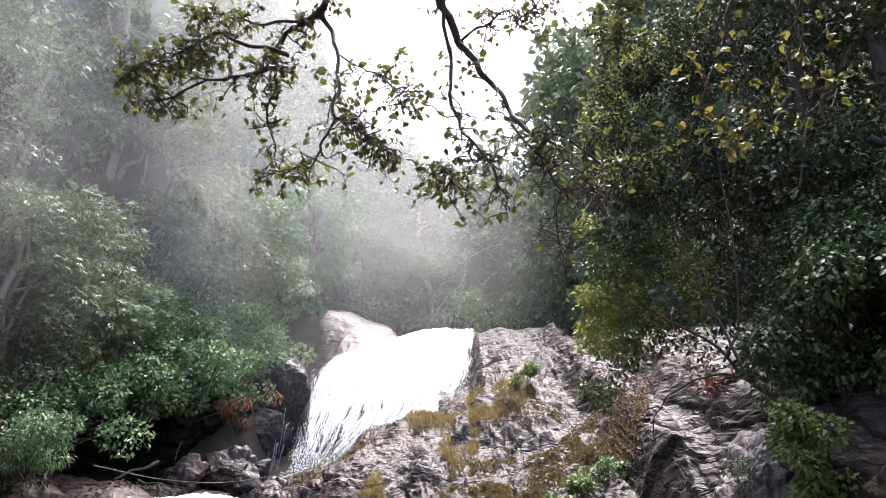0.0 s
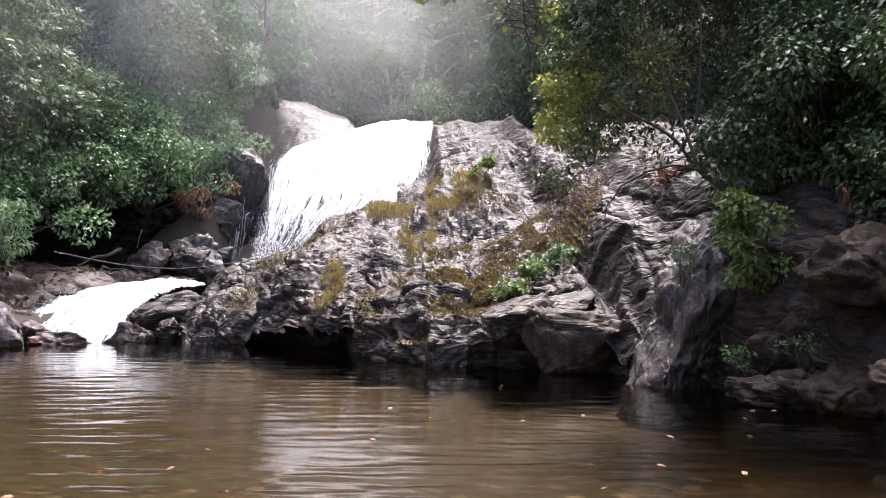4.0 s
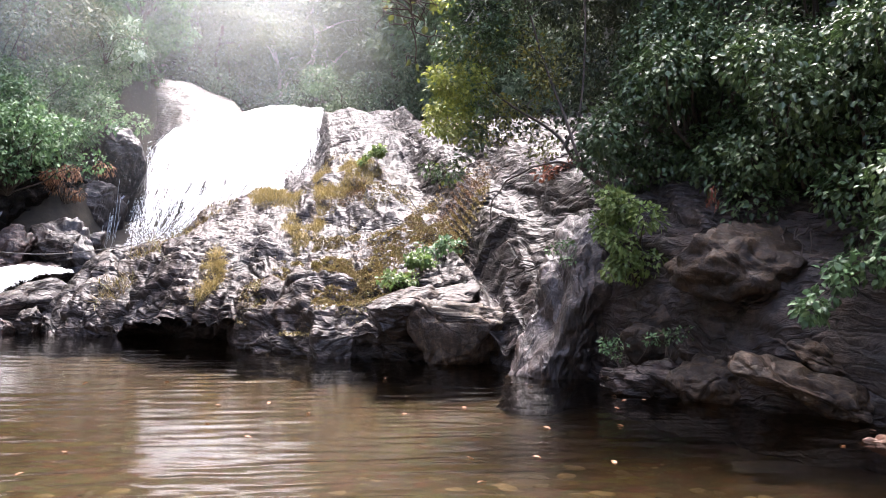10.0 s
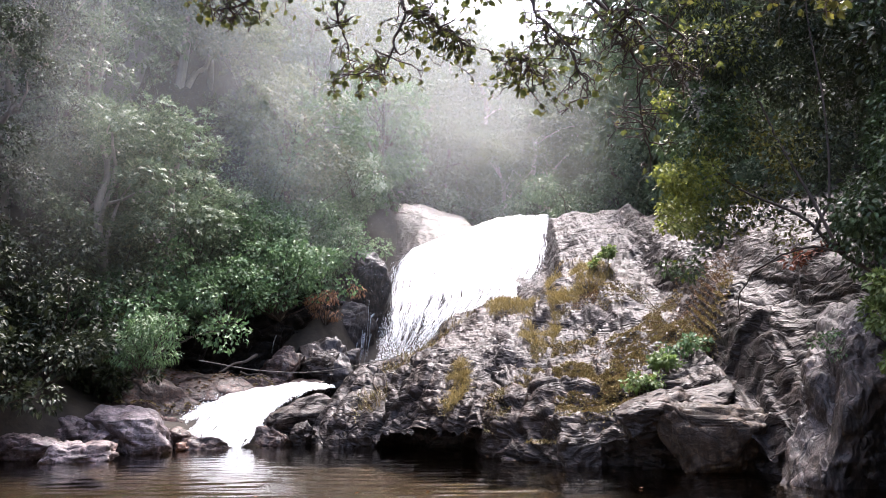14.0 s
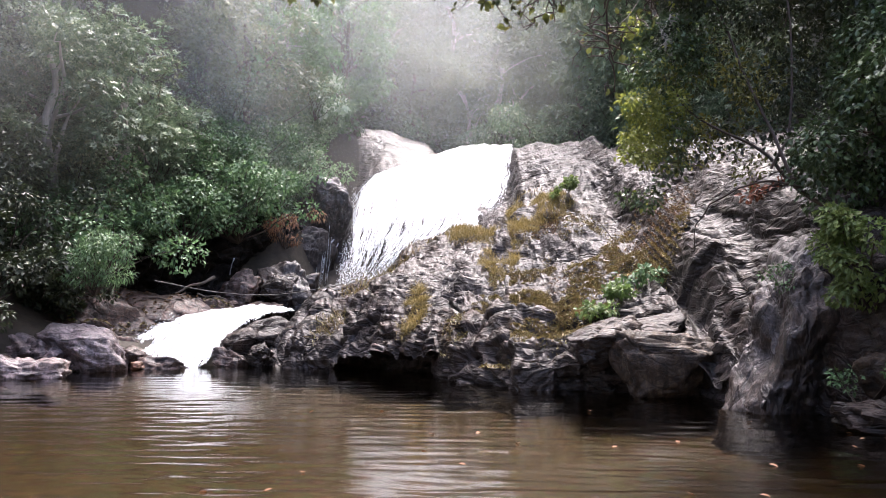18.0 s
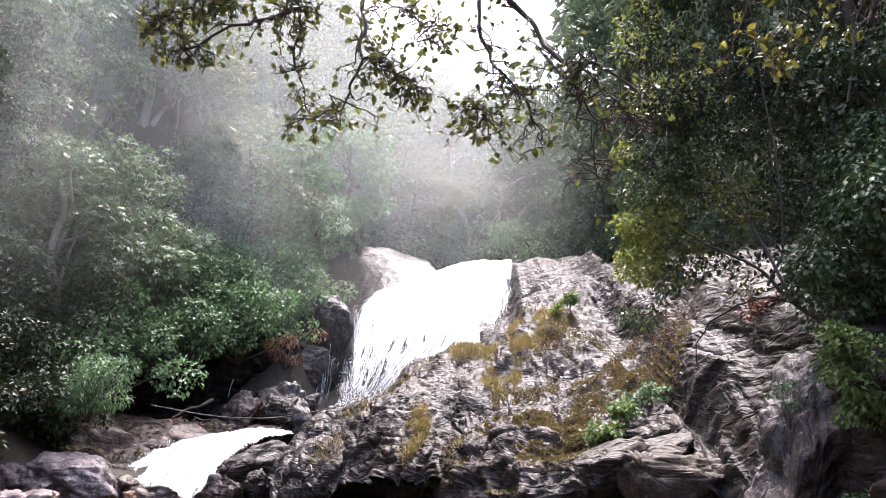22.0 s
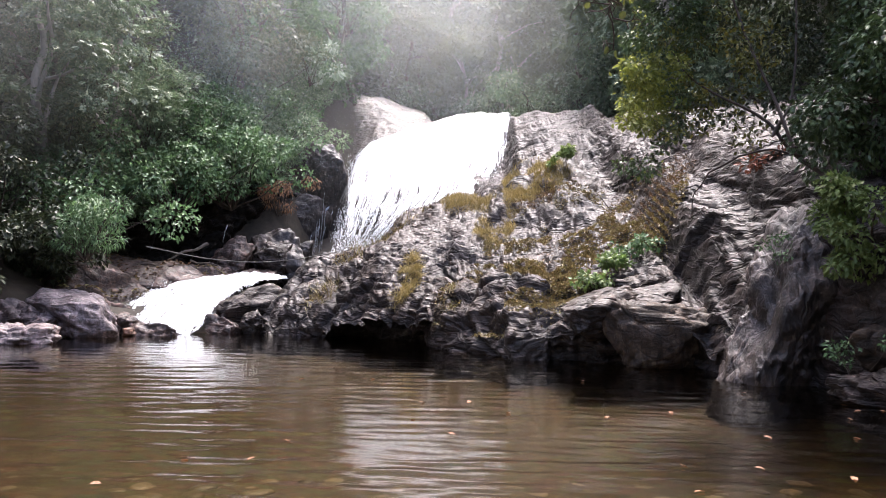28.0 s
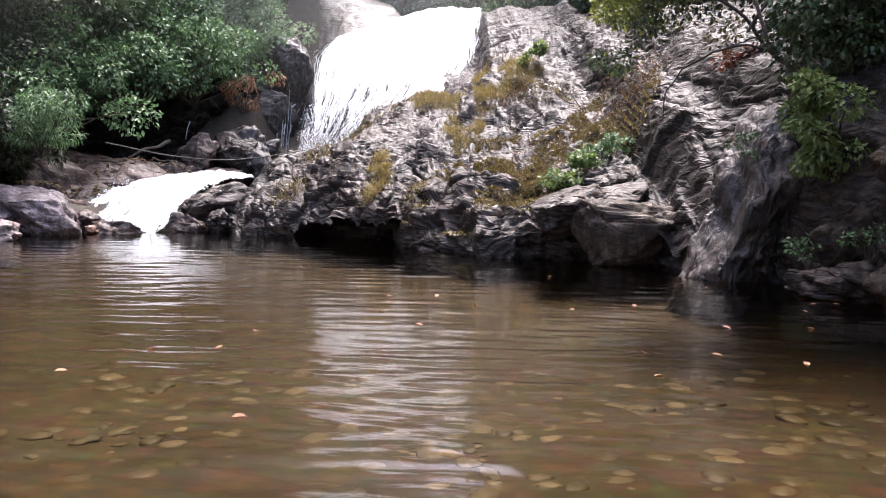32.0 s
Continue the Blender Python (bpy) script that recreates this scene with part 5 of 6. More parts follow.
# ---- right bank: broad-leaved shrubs hanging over the pool ----
rb = np.random.default_rng(71)
for k, (label, x, yv, z0, z1, n, mat) in enumerate([
        ("dark glossy broad-leaved shrub overhanging the pool", 6.6, 10.3, 2.7, 5.6, 30, LEAF_BROAD),
        ("dark glossy broad-leaved shrub overhanging the pool", 7.1, 8.7, 2.6, 5.4, 30, LEAF_BROAD),
        ("broad-leaved shrub with sprays drooping to the water", 7.2, 7.0, 2.1, 5.2, 32, LEAF_BROAD),
        ("broad-leaved shrub with sprays drooping to the water", 8.0, 5.6, 2.1, 5.2, 30, LEAF_BROAD),
        ("dark glossy broad-leaved shrub high on the bank", 8.0, 11.0, 4.6, 8.4, 30, LEAF_BROAD),
        ("dark glossy broad-leaved shrub high on the bank", 8.6, 8.6, 4.6, 8.6, 30, LEAF_BROAD),
        ("dark glossy broad-leaved shrub beside the leaning tree", 5.8, 11.9, 3.5, 5.8, 24, LEAF_BROAD),
        ("dark glossy broad-leaved shrub beside the leaning tree", 6.3, 12.2, 4.6, 8.6, 30, LEAF_BROAD),
        ("leafy green shrub high on the bank", 9.0, 6.2, 4.4, 8.4, 28, LEAF_SHRUB)]):
    t = rb.uniform(0, 1, n)
    hz = z0 + (z1 - z0) * t
    c = np.stack([x + 0.28 * (hz - z0) + rb.normal(0, 0.55, n), yv + rb.normal(0, 0.8, n), hz], 1)
    shrub(label, c, rb.uniform(0.35, 0.62, n), (x + 1.1, yv + 0.3, z0 - 0.5), 8600, 0.105, mat, 500 + k, LEAF_NEAR, group="overhanging shrubs", singles=150, droop=0.75, stem_radius=0.05)
c = np.stack([np.linspace(6.9, 5.75, 9), np.linspace(7.6, 7.85, 9), np.linspace(2.0, 1.35, 9)], 1) + rb.normal(0, 0.08, (9, 3))
shrub("leafy spray hanging low over the water", c, np.full(9, 0.2), (7.4, 7.5, 2.3), 520, 0.11, LEAF_SHRUB, 520, LEAF_NEAR, name="hanging_branch", category="branch", singles=40, droop=0.8, stem_radius=0.02)
c = np.stack([5.0 + rb.normal(0, 0.3, 16), 10.75 + rb.normal(0, 0.2, 16), rb.uniform(1.7, 2.95, 16)], 1)
shrub("light green small-leaved bush clinging to the rock", c, rb.uniform(0.18, 0.32, 16), (5.6, 11.6, 1.3), 2200, 0.1, LEAF_LIME, 521, LEAF_FAR, singles=60, droop=0.6)
shrub("cluster of dead red leaves caught in the shrubs", [(5.66, 9.55, 2.95), (5.68, 9.56, 2.8)], [0.08, 0.1], (5.9, 9.8, 2.75), 26, 0.14, LEAF_RED, 522, LEAF_LONG, name="dead_leaves", category="leaves", droop=1.5, stem_radius=0.01)
shrub("drift of fallen red-brown leaves on the rock", [(4.9 + 0.18 * i, 14.9 + 0.1 * (i % 3), 3.95 + 0.05 * i) for i in range(5)], np.full(5, 0.2), (5.2, 15.0, 3.8), 160, 0.13, LEAF_RED, 523, LEAF_FAR, name="fallen_leaves", category="leaves", stem_radius=0.008, droop=0.2)

# the leaning tree with yellow-green leaves
ly = thing("leaning_tree", "leaning tree with thin dark limbs and yellow-green small leaves", "tree", at=(5.5, 11.0, 2.4))
o = np.array([5.5, 11.0, 2.4])
stem_pts = [[(5.5, 11.0, 2.2), (5.2, 11.8, 3.1), (4.9, 12.4, 3.6), (4.45, 12.55, 4.15), (3.9, 12.75, 4.65), (3.2, 13.0, 5.2), (2.6, 13.2, 6.2)],
            [(4.85, 12.4, 3.62), (4.4, 12.55, 3.74), (3.95, 12.7, 3.72), (3.5, 12.85, 3.45), (3.32, 12.9, 3.1), (3.28, 12.9, 2.73)],
            [(4.6, 12.0, 3.7), (4.4, 12.3, 4.6), (4.1, 12.8, 5.8), (3.8, 13.2, 7.4), (3.6, 13.3, 9.5), (3.7, 13.3, 11.0)],
            [(4.4, 12.2, 3.9), (4.7, 12.3, 4.5), (4.8, 12.4, 5.2), (4.9, 12.5, 6.5), (4.8, 12.6, 8.5), (4.7, 12.6, 10.5)]]
for k, pts in enumerate(stem_pts):
    pts = np.array(pts)
    t = np.linspace(0, len(pts) - 1, 26)
    q = np.stack([np.interp(t, np.arange(len(pts)), pts[:, i]) for i in range(3)], 1)
    q += np.stack([vnoise(np.stack([t * 0.9, t * 0 + k, t * 0 + i], 1), 90) for i in range(3)], 1) * 0.06
    piece("trunk" if k == 0 else "limb", *tube(q - o, np.linspace((0.05, 0.022, 0.03, 0.028)[k], 0.008, 26), 7), TWIG, ly)
lr = np.random.default_rng(91)
c1 = np.stack([lr.uniform(2.1, 3.7, 80), lr.uniform(12.6, 13.5, 80), lr.uniform(3.5, 7.0, 80)], 1)
c1 = c1[(c1[:, 0] < 2.75 + 0.28 * (c1[:, 2] - 3.3)) & (c1[:, 0] > 2.15 + 0.3 * np.clip(c1[:, 2] - 6.0, 0, 9))]
p, d = clump_points(c1, lr.uniform(0.16, 0.32, len(c1)), 5200, lr)
# lit marks leaves coloured yellow as sunlit; the others get a darker green
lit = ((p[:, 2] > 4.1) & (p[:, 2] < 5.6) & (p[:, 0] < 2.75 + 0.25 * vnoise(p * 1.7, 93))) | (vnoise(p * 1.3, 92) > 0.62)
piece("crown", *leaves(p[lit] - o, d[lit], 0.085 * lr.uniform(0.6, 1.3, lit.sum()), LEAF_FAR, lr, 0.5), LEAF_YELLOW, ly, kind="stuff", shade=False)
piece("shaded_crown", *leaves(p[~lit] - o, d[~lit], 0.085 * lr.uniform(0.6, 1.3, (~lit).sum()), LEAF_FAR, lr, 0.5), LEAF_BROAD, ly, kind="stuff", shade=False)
c5 = np.stack([lr.uniform(2.0, 3.1, 26), lr.uniform(12.3, 13.0, 26), 3.8 + 1.5 * lr.random(26) ** 0.6], 1)
c5[:, 2] += 0.25 * (c5[:, 0] - 2.5)
p, d = clump_points(c5, lr.uniform(0.08, 0.2, 26), 1000, lr)
piece("bright_sprays", *leaves(p - o, d, 0.09 * lr.uniform(0.6, 1.3, len(p)), LEAF_FAR, lr, 0.4), LEAF_YELLOW, ly, kind="stuff", shade=False)
c6 = np.stack([lr.uniform(2.7, 4.6, 34), lr.uniform(12.4, 13.3, 34), lr.uniform(3.9, 6.2, 34)], 1)
p, d = clump_points(c6, lr.uniform(0.16, 0.3, 34), 1700, lr)
piece("olive_sprays", *leaves(p - o, d, 0.09 * lr.uniform(0.6, 1.3, len(p)), LEAF_FAR, lr, 0.4), LEAF_GOLD, ly, kind="stuff", shade=False)
# inner leaves carry shade in their near-black colour
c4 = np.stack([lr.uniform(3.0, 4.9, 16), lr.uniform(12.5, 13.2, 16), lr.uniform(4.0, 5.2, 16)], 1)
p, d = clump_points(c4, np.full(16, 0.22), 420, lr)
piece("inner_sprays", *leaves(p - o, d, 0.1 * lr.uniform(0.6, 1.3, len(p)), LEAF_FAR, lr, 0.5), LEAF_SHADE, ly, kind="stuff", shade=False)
c2 = np.stack([lr.uniform(2.9, 5.6, 60), lr.uniform(12.6, 14.6, 60), lr.uniform(5.5, 12.0, 60)], 1)
c2 = c2[c2[:, 2] > 5.3 + 0.5 * np.clip(4.4 - c2[:, 0], 0, 9)]
# yellow paints sun on the upper edge, LEAF_SHADE paints the shaded body
c3 = c2[(c2[:, 0] < 4.0) & (c2[:, 2] > 7.0)]
p, d = clump_points(c3 - np.array([0.15, 0.3, 0]), np.full(len(c3), 0.45), 1500, lr)
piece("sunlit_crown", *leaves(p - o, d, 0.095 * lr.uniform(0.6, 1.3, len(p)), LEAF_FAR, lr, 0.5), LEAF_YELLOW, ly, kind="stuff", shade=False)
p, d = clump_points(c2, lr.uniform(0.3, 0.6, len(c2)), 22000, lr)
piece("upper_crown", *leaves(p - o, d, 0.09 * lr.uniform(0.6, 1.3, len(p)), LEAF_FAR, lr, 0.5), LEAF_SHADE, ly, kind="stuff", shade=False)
me = mesh_data("leaf", LEAF_NEAR[0] * 0.1, LEAF_NEAR[1], LEAF_YELLOW, False)
p, d = clump_points(c1, np.full(len(c1), 0.37), 200, lr, 0.9)
ax, ay, az = leaf_frames(d, lr, 0.5)
for k in range(200):
    q = new("leaf", me)
    q.parent = ly
    q.matrix_basis = Matrix([[ax[k, i], ay[k, i], az[k, i], p[k, i] - o[i]] for i in range(3)] + [[0, 0, 0, 1]])

# tall trees behind the steep bank, their shade put into the leaf colour
shade_kinds = [tree("tall tree with small olive leaves coloured shade-dark on the steep bank", 10.5, 2.9, 11000, 0.145, LEAF_SHADE, BARK, 331, LEAF_FAR, 46, 0.12, "trees of the steep bank"),
               tree("tree with glossy leaves coloured shade-dark on the steep bank", 9.5, 3.0, 9500, 0.165, LEAF_SHADE, BARK, 332, LEAF_FAR, 46, 0.1, "trees of the steep bank")]
for k, (x, yv, zz, s) in enumerate([(8.0, 13.2, 3.2, 1.15), (10.0, 10.8, 3.4, 1.2), (10.6, 8.0, 3.2, 1.15), (11.5, 13.5, 5.5, 1.2), (9.6, 17.0, 6.3, 1.1), (11.6, 5.2, 3.0, 1.15), (7.2, 14.6, 3.9, 0.95), (13.2, 10.0, 5.0, 1.25)]):
    m = pose(x, yv, zz, 0, 0, 57 * k)
    t2 = copy_thing(shade_kinds[k % 2], m) if k > 1 else shade_kinds[k]
    t2.matrix_basis = m
    t2.scale = (s * 0.9, s * 0.9, s)

# copies with the same painted-in shade darken the corner beside the pool
for x, yv, s in [(-18.2, 19.4, 0.95), (-20.2, 22.8, 1.05), (-19.0, 16.4, 1.0)]:
    m = pose(x, yv, float(ground_z(np.array([x]), np.array([yv]))[0]), 0, 0, 91 * s)
    t2 = copy_thing(shade_kinds[0], m)
    t2.scale = (s, s, s)
    t2["label"] = "leafy tree coloured shade-dark closing the far side of the pool"
    t2["group"] = "trees beside the pool"

# two pale trunks on the far slope
for a, b in [((-20.6, 36.0, 13.6), (-20.0, 36.8, 21.0)), ((-19.7, 36.6, 13.6), (-18.6, 37.4, 21.6))]:
    g = float(ground_z(np.array([a[0]]), np.array([a[1]]))[0])
    o = np.array([a[0], a[1], g])
    tt = thing("tree", "slender tree with a pale bare trunk and a high crown", "tree", "pale-trunked trees", at=tuple(o))
    piece("trunk", *tube(bend((0, 0, -0.5), np.array(b) - o, 16, 0, 0.3, 7), np.linspace(0.2, 0.09, 16), 8), BARK_PALE, tt)
    rr = np.random.default_rng(int(-a[0] * 10))
    cc = np.array(b) - o + rr.normal(0, 1, (14, 3)) * np.array([1.3, 1.0, 0.9]) + np.array([0, 0, 1.5])
    for k in range(5):
        piece("bough", *tube(bend(np.array(b) - o, cc[k], 7, 0, 0.2, k), np.linspace(0.07, 0.02, 7), 5), BARK_PALE, tt)
    pq, dq = clump_points(cc, rr.uniform(0.6, 1.0, 14), 2200, rr)
    piece("crown", *leaves(pq, dq, 0.36 * rr.uniform(0.6, 1.3, 2200), LEAF_FAR, rr), LEAF_FOREST, tt, kind="stuff", shade=False)

# ---- plants on the dome ----
def on_dome(name, label, category, spots, n, size, shape, mat, seed, droop, up, spread=0.5, kind="stuff"):
    r = np.random.default_rng(seed)
    pos = []
    for cx, cy, rx, ry, share in spots:
        k = int(n * share)
        a, q = r.uniform(0, 2 * np.pi, k), np.sqrt(r.random(k)) * (0.75 + 0.35 * r.random(k))
        px, py = cx + 1.25 * rx * q * np.cos(a), cy + 1.25 * ry * q * np.sin(a)
        dens = fbm(np.stack([px * 1.5, py * 1.1, px * 0 + seed], 1), 3, 611) - 0.9 * np.clip(q - 0.6, 0, 1)
        keep = dens > -0.36 + 0.3 * r.random(k)
        px, py = px[keep], py[keep]
        k = len(px)
        near = DOME[::2, 70::2]
        xi = np.searchsorted(near[:, 0, 0], px).clip(0, near.shape[0] - 1)
        for i in range(k):
            row = near[xi[i]]
            pos.append((px[i], py[i], np.interp(py[i], row[:, 1], row[:, 2])))
    pos = np.array(pos)
    out = np.tile([0.0, -0.15, up], (len(pos), 1)) + r.normal(0, spread, (len(pos), 3))
    v, f = leaves(pos + np.array([0, 0, 0.0]), out, size * r.uniform(0.5, 1.3, len(pos)), shape, r, droop, 0.3)
    ob = piece(name, v, f, mat, None, label, kind, False)
    return tagged(ob, category=category)


on_dome("grass", "straw-yellow grass growing on the ledges of the dome", "grass",
        [(-0.9, 26.4, 1.0, 1.3, 0.3), (0.5, 26.0, 1.2, 1.6, 0.4), (1.4, 25.0, 0.9, 1.4, 0.15), (-0.1, 22.8, 0.6, 1.4, 0.15)], 30000, 0.22, BLADE, GRASS_DRY, 601, 0.3, 1.0)
on_dome("grass", "tuft of straw-yellow grass on the lip of the dome", "grass", [(-2.55, 19.8, 0.32, 0.7, 0.6), (-2.4, 20.7, 0.2, 0.6, 0.4)], 5200, 0.24, BLADE, GRASS_DRY, 602, 0.6, 0.7)
on_dome("grass", "scattered grass on the left spur of the dome", "grass", [(-4.6, 24.6, 0.9, 0.9, 0.4), (-3.4, 26.2, 0.8, 0.7, 0.3), (-5.4, 22.8, 0.7, 0.6, 0.3)], 1500, 0.35, BLADE, CREEPER, 603, 0.4, 0.9)
on_dome("creeper", "brown and green creeper matted over the rock", "creeper", [(0.8, 17.6, 1.3, 1.5, 0.42), (0.3, 20.6, 0.9, 1.9, 0.2), (2.0, 19.6, 1.4, 1.1, 0.2), (3.2, 20.6, 0.9, 0.9, 0.08), (2.0, 16.6, 0.9, 0.8, 0.1), (1.4, 22.4, 1.7, 1.6, 0.2), (-0.4, 18.2, 1.1, 1.2, 0.1), (2.4, 17.6, 1.5, 1.1, 0.25), (3.3, 18.2, 0.9, 1.4, 0.15), (0.9, 19.0, 1.2, 1.6, 0.15)], 62000, 0.065, LEAF_FAR, CREEPER, 604, 0.4, 0.5)
on_dome("creeper", "rusty creeper below the grass of the dome", "creeper", [(1.9, 23.6, 0.5, 0.9, 0.5), (3.4, 21.5, 0.7, 0.5, 0.25), (0.9, 24.0, 0.8, 0.6, 0.25), (2.6, 18.8, 1.5, 1.2, 0.4), (4.0, 19.0, 0.8, 1.0, 0.2)], 9000, 0.06, LEAF_FAR, LEAF_RUST, 605, 0.4, 0.5)


def dome_plant(label, x, yv, w, h, n, leaf, mat, seed, shape=LEAF_NEAR):
    zz = float(dome_at(x, yv)[2])
    return bank_bush(label, x, yv, zz + 0.1, w, h, n, leaf, mat, seed, shape, 10, "", 30, 0.5, 0.01)


dome_plant("fresh green sapling on the dome beside dry grass", 2.05, 24.7, 0.5, 0.7, 420, 0.13, LEAF_LIME, 611)
dome_plant("green leafy herb rooted in a crack of the dome", 2.5, 16.6, 0.7, 0.3, 300, 0.13, LEAF_FRESH, 612)
dome_plant("green leafy herb rooted in a crack of the dome", 1.9, 15.9, 0.7, 0.25, 300, 0.11, LEAF_FRESH, 613)
dome_plant("green leafy herb rooted in a crack of the dome", 3.1, 17.0, 0.6, 0.35, 260, 0.13, LEAF_SHRUB, 614)

# ferns and sprigs along the water line of the steep bank
for k, (x, yv, zz, w, h, n, leaf) in enumerate([(4.75, 10.35, 0.45, 0.5, 0.35, 220, 0.07), (5.2, 10.0, 0.75, 0.5, 0.25, 160, 0.06), (6.9, 6.9, 0.9, 0.6, 0.4, 160, 0.08), (4.4, 12.2, 1.9, 0.5, 0.4, 180, 0.08)]):
    bank_bush("small sprig of leaves growing from wet rock", x, yv, zz, w, h, n, leaf, LEAF_SHRUB, 640 + k, LEAF_FAR, 7, "sprigs on the rocks", stem_radius=0.008)
# roots and moss trailing over the jutting boulder
rt = thing("roots", "thin roots trailing over the jutting boulder", "roots", at=(6.5, 9.4, 2.45))
for k in range(9):
    a = np.array([6.1 + 0.1 * k, 9.75 - 0.1 * k, 2.4])
    b = a + np.array([-0.25 - 0.02 * k, -0.3, -0.75 + 0.05 * (k % 3)])
    piece("root", *tube(bend(a, b, 9, -0.12, 0.12, 700 + k) - np.array([6.5, 9.4, 2.45]), np.linspace(0.018, 0.005, 9), 5), TWIG, rt)
# lianas hanging from the tall trees above the dome
for k, (a, b, sag) in enumerate([((8.2, 31.0, 18.0), (5.35, 29.4, 11.4), 1.2), ((7.8, 31.0, 17.0), (5.9, 29.6, 12.6), 1.6), ((8.0, 30.6, 19.0), (4.8, 29.5, 13.6), 0.6)]):
    li = thing("liana", "thin bare liana hanging from the forest edge", "liana", "lianas", at=a)
    piece("strand", *tube(bend(a, b, 24, sag, 0.3, 720 + k) - np.array(a), np.linspace(0.03, 0.018, 24), 5), BARK_PALE, li)
# driftwood
for k, (a, b, rad) in enumerate([((-11.6, 28.2, 3.2), (-12.6, 26.9, 2.5), 0.07), ((-13.4, 26.0, 2.3), (-11.9, 25.9, 2.25), 0.05), ((-11.9, 27.3, 2.5), (-10.9, 27.6, 2.3), 0.04)]):
    lg = thing("driftwood", "weathered grey branch wedged among the boulders", "driftwood", "driftwood", at=a)
    piece("branch", *tube(bend(a, b, 12, 0, 0.1, 740 + k) - np.array(a), np.linspace(rad, rad * 0.5, 12), 7), BARK, lg)
sa = dome_at(3.3, 21.6)
st = thing("stick", "thin dead stick standing on the dome", "stick", at=tuple(sa))
piece("stem", *tube(bend((0, 0, -0.1), (-0.55, 0.35, 0.75), 10, 0, 0.05, 750), np.linspace(0.02, 0.008, 10), 5), TWIG, st)

# ---- rope over the stream ----
rp = bend((-11.3, 22.6, 2.75), (-5.7, 25.5, 2.75), 40, 0.42, 0.03, 5)
rope = thing("rope", "slack grey rope strung across the stream", "rope", at=tuple(rp[0]))
piece("strand", *tube(rp - rp[0], np.full(40, 0.018), 6), ROPE, rope)

# ---- the tree above the camera: limbs that hang into view ----
ov = thing("overhanging_tree", "tree whose dark twiggy boughs hang over the pool", "tree", at=(2.6, -1.6, 0.2))
o = np.array([2.6, -1.6, 0.2])


bough_obs = []


def bough(points, r0, r1, name="bough", n=30, seed=0):
    pts = np.array(points, float)
    t = np.linspace(0, len(pts) - 1, n)
    q = np.stack([np.interp(t, np.arange(len(pts)), pts[:, i]) for i in range(3)], 1)
    q += np.stack([vnoise(np.stack([t * 2.3, t * 0 + seed, t * 0 + i], 1), 95) for i in range(3)], 1) * 0.035
    rad = np.linspace(r0, r1, n) * 0.75 * (1 + 0.18 * vnoise(np.stack([t * 6, t * 0 + seed, t * 0], 1), 97))
    bough_obs.append(piece(name, *tube(q - o, rad, 8), TWIG, ov))
    return q


